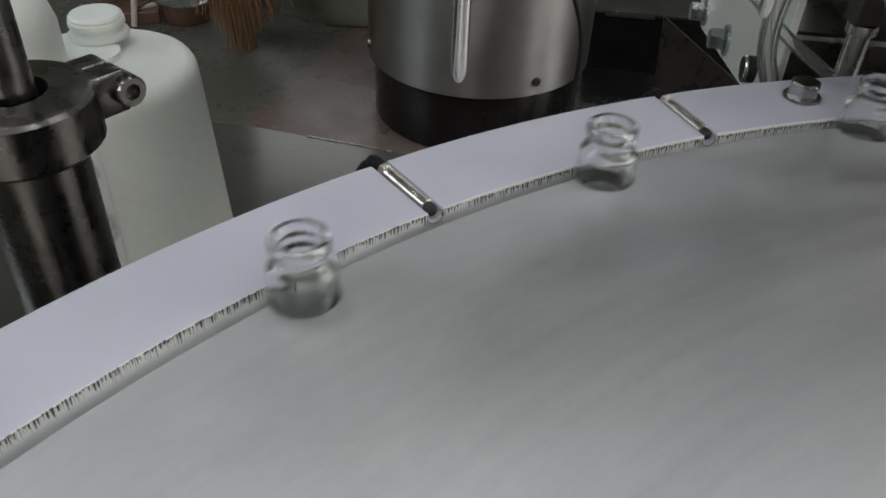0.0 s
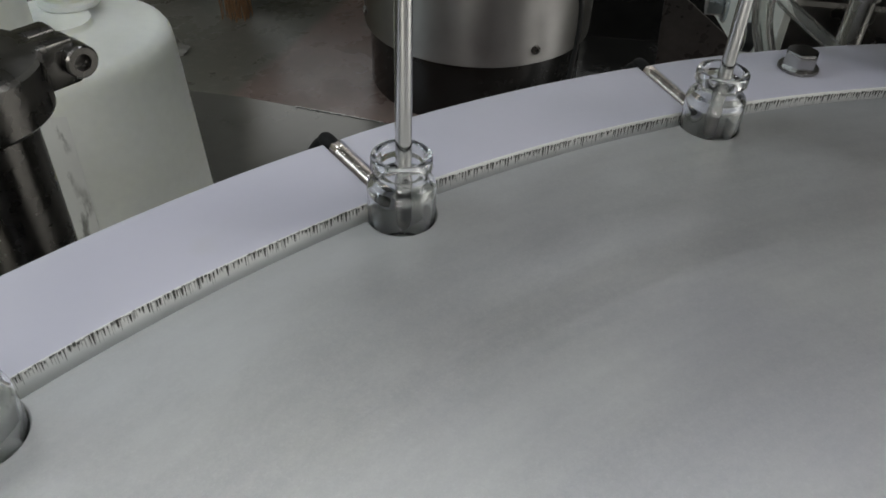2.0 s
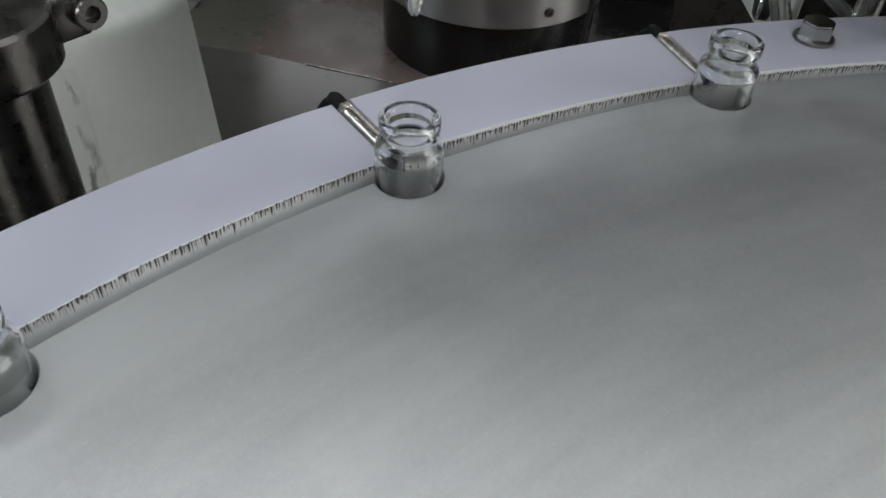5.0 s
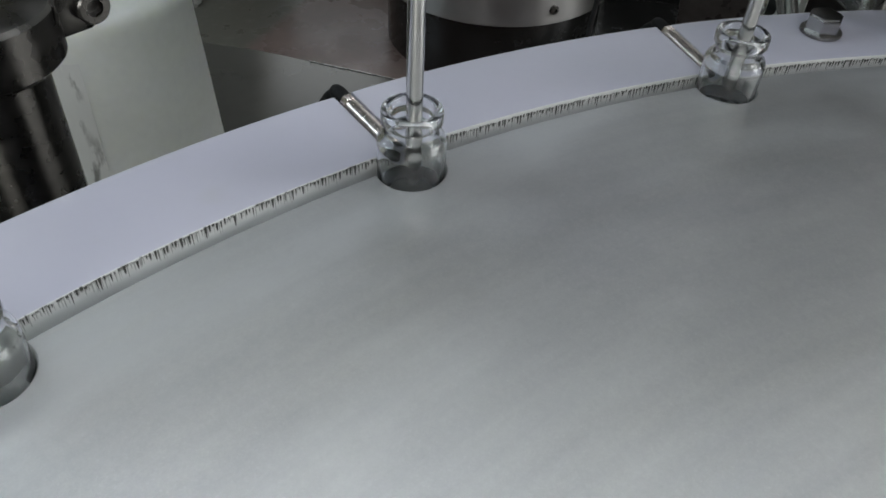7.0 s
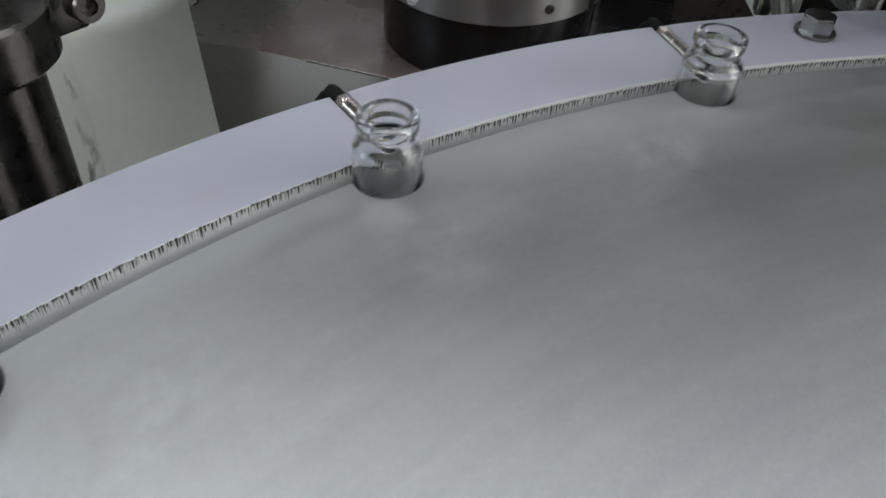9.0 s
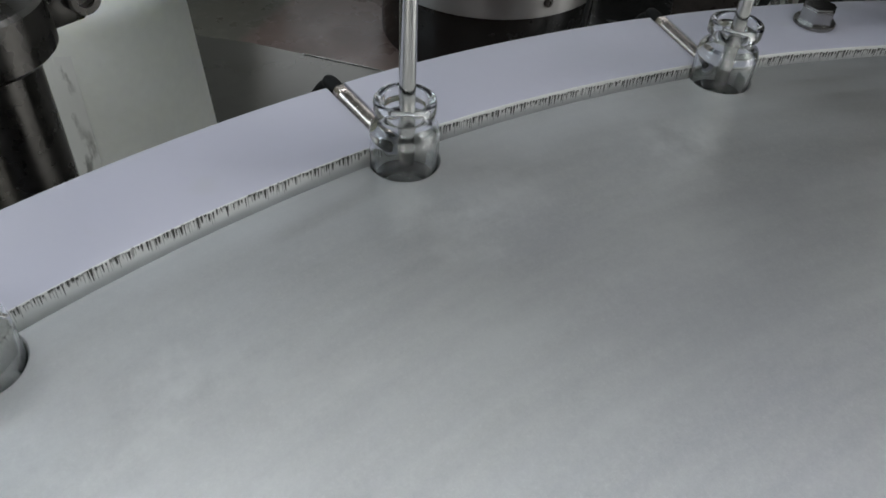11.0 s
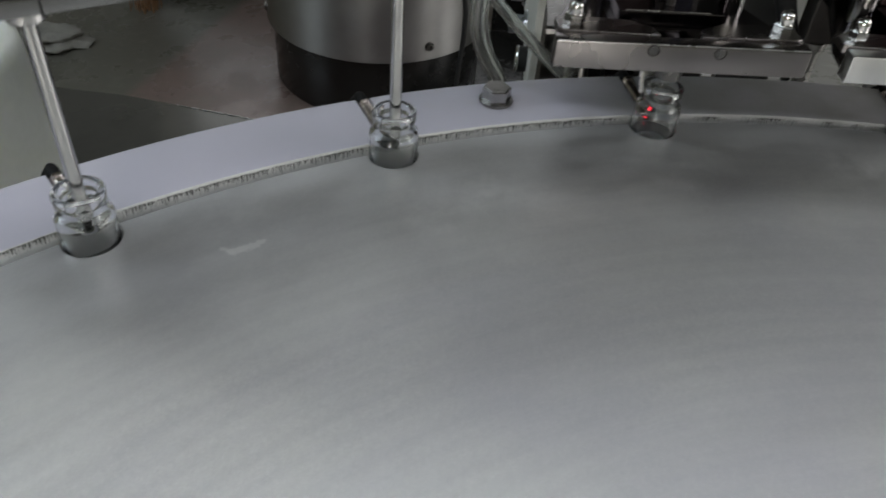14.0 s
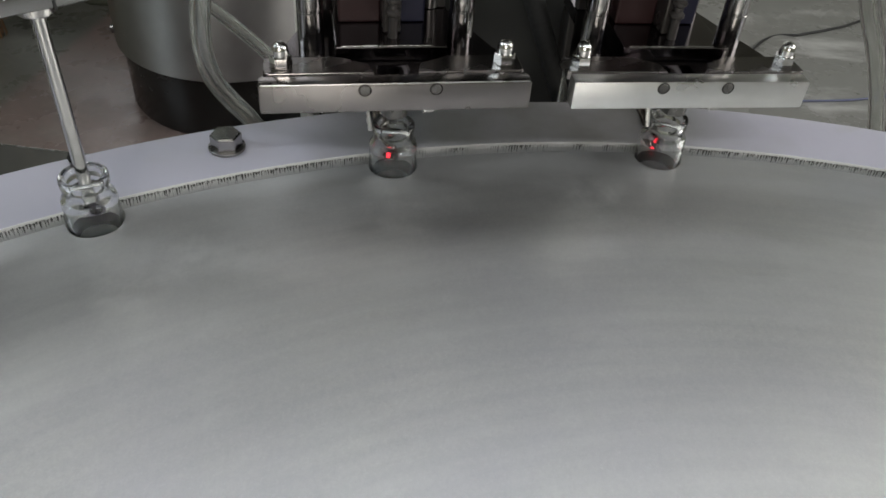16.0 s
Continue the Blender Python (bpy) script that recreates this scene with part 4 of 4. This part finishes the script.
def build_hoses():
    def hose(points, label, r=0.0055):
        tagged(part("air_hose", sweep(smooth_path(points, 10), r, 16, None, r * 0.66), M_HOSE, smooth=60), label, "hose", "clear hoses")
    hose([(-0.196, 0.590, -0.060), (-0.202, 0.586, -0.042), (-0.2096, 0.5815, -0.021), (-0.218, 0.572, -0.002), (-0.2232, 0.5620, 0.0166), (-0.2245, 0.556, 0.035), (-0.222, 0.553, 0.060), (-0.214, 0.552, 0.10), (-0.20, 0.555, 0.17)], "clear plastic hose curving down behind the guide ring", 0.0052)
    hose([(-0.285, 0.625, 0.090), (-0.2499, 0.625, 0.0426), (-0.2408, 0.625, 0.0323), (-0.2298, 0.625, 0.0220), (-0.2134, 0.625, 0.0071), (-0.1965, 0.620, -0.0075), (-0.170, 0.598, -0.022)], "clear plastic hose slanting down to the stoppering head", 0.0038)
    for d in (0.0, 0.014):
        hose([(0.150 + d, 0.70, 0.11), (0.189 + d, 0.70, 0.022), (0.2135 + d, 0.70, -0.022), (0.238 + d, 0.70, -0.078), (0.262 + d, 0.70, -0.16), (0.28 + d, 0.70, -0.28)], "clear plastic hose hanging beside the stoppering heads")
    c = smooth_path([(-0.36, 1.45, -0.05), (-0.318, 1.45, -0.23), (-0.2935, 1.45, -0.2935), (-0.280, 1.45, -0.331), (-0.2733, 1.45, -0.365), (-0.2721, 1.45, -0.401), (-0.2741, 1.45, -0.444), (-0.285, 1.44, -0.56), (-0.31, 1.42, FLOOR + 0.006), (-0.42, 1.36, FLOOR + 0.006)], 12)
    tagged(part("black_cable", sweep(c, 0.0045, 10), M_BLACK, smooth=60), "thin black cable hanging in front of the drum", "cable")
    c = smooth_path([(0.06, 0.62, 0.02), (0.16, 0.90, -0.24), (0.40, 1.45, -0.56), (0.80, 2.07, FLOOR + 0.005), (0.9342, 2.1355, FLOOR + 0.004), (1.0365, 2.1802, FLOOR + 0.004), (1.158, 2.25, FLOOR + 0.004), (1.7, 2.6, FLOOR + 0.004)], 12)
    tagged(part("black_cable", sweep(c, 0.0035, 10), M_BLACK, smooth=60), "thin black cable running off over the floor", "cable")


def build_drum():
    z = -0.529 - FLOOR
    d = empty("steel_drum", pose(-0.4745, 1.757, FLOOR), "stainless steel drum on a black recessed base", "drum")
    r = 0.234
    part("shell", lathe([(0, z), (r - 0.002, z), (r, z + 0.002), (r, z + 0.62), (r - 0.004, z + 0.625), (0, z + 0.625)], 128), M_DRUM, d, smooth=30)
    part("base", lathe([(0, 0), (r - 0.014, 0), (r - 0.012, 0.004), (r - 0.012, z), (0, z)], 96), M_BLACKBASE, d, "black enamelled base", smooth=30)
    for x, y in ((-0.3535, 1.58), (-0.6905, 1.670)):
        a = math.atan2(y - 1.757, x + 0.4745)
        m = Matrix.Rotation(a, 4, "Z") @ Matrix.Translation((r, 0, z + 0.030)) @ Matrix.Rotation(radians(90), 4, "Y")
        part("screw", lathe([(0, 0.002), (0.0035, 0.002), (0.004, 0.006), (0.0085, 0.005), (0.0092, -0.001), (0, -0.001)], 20, None, m), M_COLLAR, d, "dark cap screw", smooth=40)
    tagged(part("base_sheet", box(-0.45, 0.42, 1.50, 1.996, FLOOR, FLOOR + 0.004, 0.001), M_BLACKBASE), "glossy black sheet on the floor under the drum", "base sheet")
    # low dark steel cabinet behind it
    c = empty("steel_cabinet", pose(0, 0, FLOOR), "low dark steel cabinet behind the drum", "cabinet")
    part("body", box(-0.232, 0.42, 2.0, 2.3, 0.0, -0.512 - FLOOR, 0.004), M_BLACKBASE, c)
    part("top_edge", box(-0.20, -0.085, 1.9975, 1.9998, -0.522 - FLOOR, -0.5135 - FLOOR, 0.0008), M_DECK, c, "worn grey top edge")
    own = [(-0.140, -0.3227), (-0.118, FLOOR), (0.04, FLOOR), (0.04, -0.452)]
    m = Matrix(((1, 0, 0, 0), (0, 0, -1, 1.496), (0, 1, 0, 0), (0, 0, 0, 1)))
    tagged(part("gusset_plate", prism(own, 0, 0.004, 0.0008, None, m), M_BLACKSTEEL), "dark grey slanted sheet-metal gusset standing on the floor", "gusset plate")


def build_clamp_column():
    c = empty("clamp_column", pose(-0.612, 0.483, 0), "dark steel column with a clamped collar beside the ring", "clamp column")
    part("sleeve", lathe([(0.018, DECK), (0.030, DECK), (0.030, -0.053), (0.018, -0.053), (0.018, DECK)], 64), M_COLLAR, c, smooth=30)
    part("collar", lathe([(0.019, -0.0528), (0.038, -0.0528), (0.042, -0.049), (0.042, -0.0235), (0.0405, -0.021), (0.0375, -0.0200), (0.019, -0.0200), (0.019, -0.0528)], 72), M_COLLAR, c, "split clamp collar", smooth=25)
    part("shaft", rod(0.0140, -0.20, 0.40, 40, 0.0, None, Matrix.Translation((-0.001, 0, 0))), M_COLLAR, c, smooth=40)
    lug = Matrix.Rotation(radians(60), 4, "Z")
    for y0, y1 in ((-0.019, -0.0040), (-0.0025, 0.013)):
        part("lug", box(0.030, 0.056, y0, y1, -0.046, -0.0203, 0.0025, None, lug), M_COLLAR, c, smooth=30)
    m = Matrix.Translation((0.0400, 0.0400, -0.0325)) @ Matrix.Rotation(radians(-32), 4, "Z") @ Matrix.Rotation(radians(90), 4, "Y")
    part("clamp_screw", lathe([(0, -0.006), (0.0090, -0.006), (0.0090, 0.0095), (0.0080, 0.0105), (0.0046, 0.0105), (0.0042, 0.005), (0, 0.005)], 28, None, m), M_COLLAR, c, "socket head screw", smooth=30)


def build_tank():
    t = empty("plastic_tank", pose(-0.735, 0.757, DECK), "milky white plastic tank with scuffed side on the deck", "tank")
    h = -0.138 - DECK
    part("body", lathe([(0, 0), (0.092, 0), (0.099, 0.006), (0.101, 0.02), (0.0884, h - 0.018), (0.0872, h - 0.009), (0.0835, h - 0.003), (0.0770, h), (0.066, h + 0.001), (0.026, h + 0.004), (0.024, h + 0.006), (0.024, h + 0.010), (0, h + 0.010)], 72), M_TANK, t, smooth=50)
    strip = bmesh.new()
    rows = []
    for q in range(15):
        f = radians(-30 + 54 * q / 14 - 90)
        rows.append([strip.verts.new((r * math.cos(f), r * math.sin(f), zz)) for r, zz in ((0.1016, 0.03), (0.0893, h - 0.034), (0.0883, h - 0.034), (0.1004, 0.03))])
    for p, q in zip(rows, rows[1:]):
        for i in range(4):
            strip.faces.new((p[i], p[(i + 1) % 4], q[(i + 1) % 4], q[i]))
    strip.faces.new(rows[0])
    strip.faces.new(rows[-1][::-1])
    part("level_strip", strip, M_LABELFILM, t, "pale film strip with dark scuffs")
    part("cap", lathe([(0.020, h + 0.0102), (0.0265, h + 0.0102), (0.0272, h + 0.012), (0.0262, h + 0.015), (0.0228, h + 0.017), (0.0224, h + 0.020), (0.0250, h + 0.0225), (0.0247, h + 0.026), (0.0228, h + 0.0275), (0.0238, h + 0.0295), (0.0215, h + 0.032), (0, h + 0.0325)], 40, None, Matrix.Translation((-0.010, 0.034, 0))), M_TANK, t, "milky screw cap", smooth=30)
    u = empty("plastic_jar", pose(-0.778, 0.700, -0.1367), "milky white round jar standing on the tank", "jar")
    part("body", lathe([(0, 0), (0.034, 0), (0.043, 0.004), (0.047, 0.016), (0.047, 0.050), (0.043, 0.066), (0.033, 0.077), (0.018, 0.083), (0, 0.085)], 56), M_TANK, u, smooth=50)


def crumple(rng, rx, ry, rz, fold, n=26):
    """A slumped, creased lump resting on z = 0."""
    bm = bmesh.new()
    bmesh.ops.create_icosphere(bm, subdivisions=4, radius=1.0)
    waves = [(Vector((rng.gauss(0, 1), rng.gauss(0, 1), rng.gauss(0, 1))) * rng.uniform(2.0, 7.0), rng.uniform(0, 6.3)) for _ in range(n)]
    for v in bm.verts:
        w = sum(abs(math.sin(v.co.dot(k) + f)) / k.length for k, f in waves) * fold
        q = v.co * (1.0 + w - fold * 1.6)
        v.co = Vector((q.x * rx, q.y * ry, max(0.0, q.z * rz + rz * 0.75)))
    return bm


def build_floor_clutter():
    rng = random.Random(4)
    b = empty("broom", pose(-1.075, 1.93, FLOOR), "straw broom standing head down on the floor", "broom")
    bm = bmesh.new()
    for i in range(480):
        x, y = rng.gauss(0, 0.052), rng.gauss(0, 0.018)
        low = 0.0 if abs(x) < 0.03 and rng.random() < 0.35 else rng.uniform(0.02, 0.13) + abs(x) * 0.7
        q = Vector((x * 1.1 + rng.gauss(0, 0.006), y, low))
        top = Vector((x * 0.55 - 0.01, y * 0.6, 0.38))
        mid = (q + top) / 2 + Vector((rng.uniform(-.014, .014), rng.uniform(-.01, .01), rng.uniform(-.05, .05)))
        sweep([q, mid, top], rng.uniform(0.0008, 0.0015), 3, bm)
    tagged(part("bristles", bm, M_STRAW, b, "frayed brown straw bristles"), kind="stuff")
    part("handle", rod(0.013, 0.36, 1.3, 20, 0.0), M_WOOD, b, smooth=40)
    p = empty("enamel_pan", pose(-1.285, 2.085, FLOOR), "brown enamel pan with pale rim on the floor", "pan")
    part("bowl", lathe([(0, 0), (0.055, 0), (0.062, 0.012), (0.064, 0.052), (0.060, 0.052), (0.058, 0.014), (0.05, 0.006), (0, 0.006)], 40), M_CLAY, p, smooth=50)
    part("rim", lathe([(0.056, 0.052), (0.066, 0.051), (0.068, 0.056), (0.060, 0.059), (0.056, 0.052)], 40), M_PIN, p, "pale metal rim", smooth=40)
    part("lid", lathe([(0, 0.047), (0.0575, 0.047), (0.0575, 0.050), (0, 0.052)], 40), M_PIN, p, "dull metal lid sunk in the rim", smooth=40)
    s = sweep([Vector((-1.385, 1.985, FLOOR + 0.008)), Vector((-1.36, 2.10, FLOOR + 0.45))], 0.008, 10)
    tagged(part("wooden_stick", s, M_WOOD, smooth=40), "pale wooden stick standing in the floor clutter", "stick")
    c = empty("scrap_tray", pose(-1.43, 2.06, FLOOR, 0, 0, 24), "dark brown tray with scrap on the floor", "tray")
    part("tray", box(-0.075, 0.075, -0.06, 0.06, 0, 0.035, 0.004), M_CLAY, c)
    for i in range(5):
        x, y, a = rng.uniform(-.05, .05), rng.uniform(-.04, .04), rng.uniform(0, 3)
        part("scrap", box(-0.03, 0.03, -0.008, 0.008, 0.0352 + 0.006 * i, 0.041 + 0.006 * i, 0.001, None, Matrix.Translation((x, y, 0)) @ Matrix.Rotation(a, 4, "Z")), (M_WOOD, M_CLAY, M_DARKPAINT)[i % 3], c)
    k = crumple(rng, 0.14, 0.09, 0.09, 0.5)
    k.transform(pose(-0.875, 2.32, FLOOR))
    tagged(part("sack", k, M_SACK, smooth=60), "slumped grey-green sack lying on the floor", "sack")
    k = crumple(rng, 0.042, 0.026, 0.016, 0.7)
    k.transform(pose(-1.205, 1.70, FLOOR, 0, 0, 20))
    tagged(part("rag", k, M_RAG, smooth=60), "crumpled dirty grey rag on the floor", "rag")
    c = smooth_path([(0.80, 1.78, FLOOR + 0.003), (0.95, 1.80, FLOOR + 0.003), (1.15, 1.86, FLOOR + 0.003), (1.6, 1.98, FLOOR + 0.003)], 8)
    tagged(part("blue_cord", sweep(c, 0.0026, 8), M_BLUECORD, smooth=60), "thin faded blue cord lying on the floor", "cord")


build_hall()
build_machine_base()
DISC = build_disc()
build_ring()
for a, lens in zip(GROOVE, (None, None, M_RED, M_RED)):
    build_sensor(a, lens)
VIALS = build_vials()
build_bolt()
NEEDLES = build_needles()
HEADS = [build_head(2), build_head(3)]
PRESSES = [build_press(2), build_press(3)]
build_shade_housing()
build_frame_beam()
build_hoses()
build_drum()
build_clamp_column()
build_tank()
build_floor_clutter()

# ---------------------------------------------------------------- what moves
PERIOD, INDEX = 4.17, 1.24
STARTS = [-0.435, 3.72, 7.89, 12.045]     # the table turns on by two pockets


def progress(t):
    """Pockets moved since the first rest, which follows the first turn."""
    s = -2.0
    for t0 in STARTS:
        x = min(1, max(0, (t - t0) / INDEX))
        s += 1 - math.cos(math.pi * x)
    return s


def turn_times():
    out = {0.0, 16.0}
    for t0 in STARTS:
        for i in range(21):
            t = t0 + INDEX * i / 20
            if 0 <= t <= 16:
                out.add(round(t * FPS) / FPS)
    return sorted(out)


def cycle_rows(table, make):
    """Repeat (seconds in the cycle, value) rows over the clip."""
    def value(t):
        u = t % PERIOD
        for (a, va), (b, vb) in zip(table, table[1:]):
            if a <= u <= b:
                return va + (vb - va) * (u - a) / (b - a)
        return table[-1][1]
    times = {0.0, 16.0}
    for n in range(-1, 5):
        times |= {round((a + n * PERIOD) * FPS) / FPS for a, _ in table if 0 <= a + n * PERIOD <= 16}
    return [(t, make(value(t))) for t in sorted(times)]


def motions():
    times = turn_times()
    walk(DISC, [(t, Matrix.Rotation(-progress(t) * STEP, 4, "Z")) for t in times])
    for k, (vial, liquid) in VIALS.items():
        rows = []
        for t in times:
            a = TH0 + (k + progress(t)) * STEP
            p = at(a, R_POCKET)
            rows.append((t, Matrix.Translation(p) @ Matrix.Rotation(-a, 4, "Z")))
        walk(vial, rows)
        for c, ks in FILLED.items():      # filled while it rests under the needles
            if k in ks:
                t0, t1 = c * PERIOD + 1.6, c * PERIOD + 3.2
                lo, hi = pose(0, 0, LIQUID_LOW), pose(0, 0, LIQUID_HIGH)
                walk(liquid, [(0, lo), (t0, lo), (min(t1, 15.99), hi), (16, hi)])
    tip = [(0, 0.060), (1.05, 0.060), (1.2, 0.050), (1.3, 0.030), (1.4, 0.013), (1.5, 0.005), (1.6, -0.003), (1.75, -0.006), (3.1, -0.006), (3.3, 0.001), (3.5, 0.0075), (3.6, 0.024), (3.7, 0.040), (3.8, 0.053), (3.95, 0.060), (PERIOD, 0.060)]
    walk(NEEDLES, cycle_rows(tip, lambda z: pose(0, 0, z)))
    press = [(0, 0.115), (2.08, 0.115), (2.30, 0.052), (3.22, 0.052), (3.42, 0.115), (PERIOD, 0.115)]
    flap = [(0, 0), (2.14, 0), (2.28, 17), (3.24, 17), (3.38, 0), (PERIOD, 0)]
    for k in range(2):
        f = head_frame(2 + k)
        walk(PRESSES[k], cycle_rows(press, lambda z: f @ Matrix.Translation((0, 0, z))))
        for s, fl in zip((-1, 1), HEADS[k][1]):
            walk(fl, cycle_rows(flap, lambda d: pose(s * 0.010, 0, 0.0530, 0, -s * d, 0)))


motions()
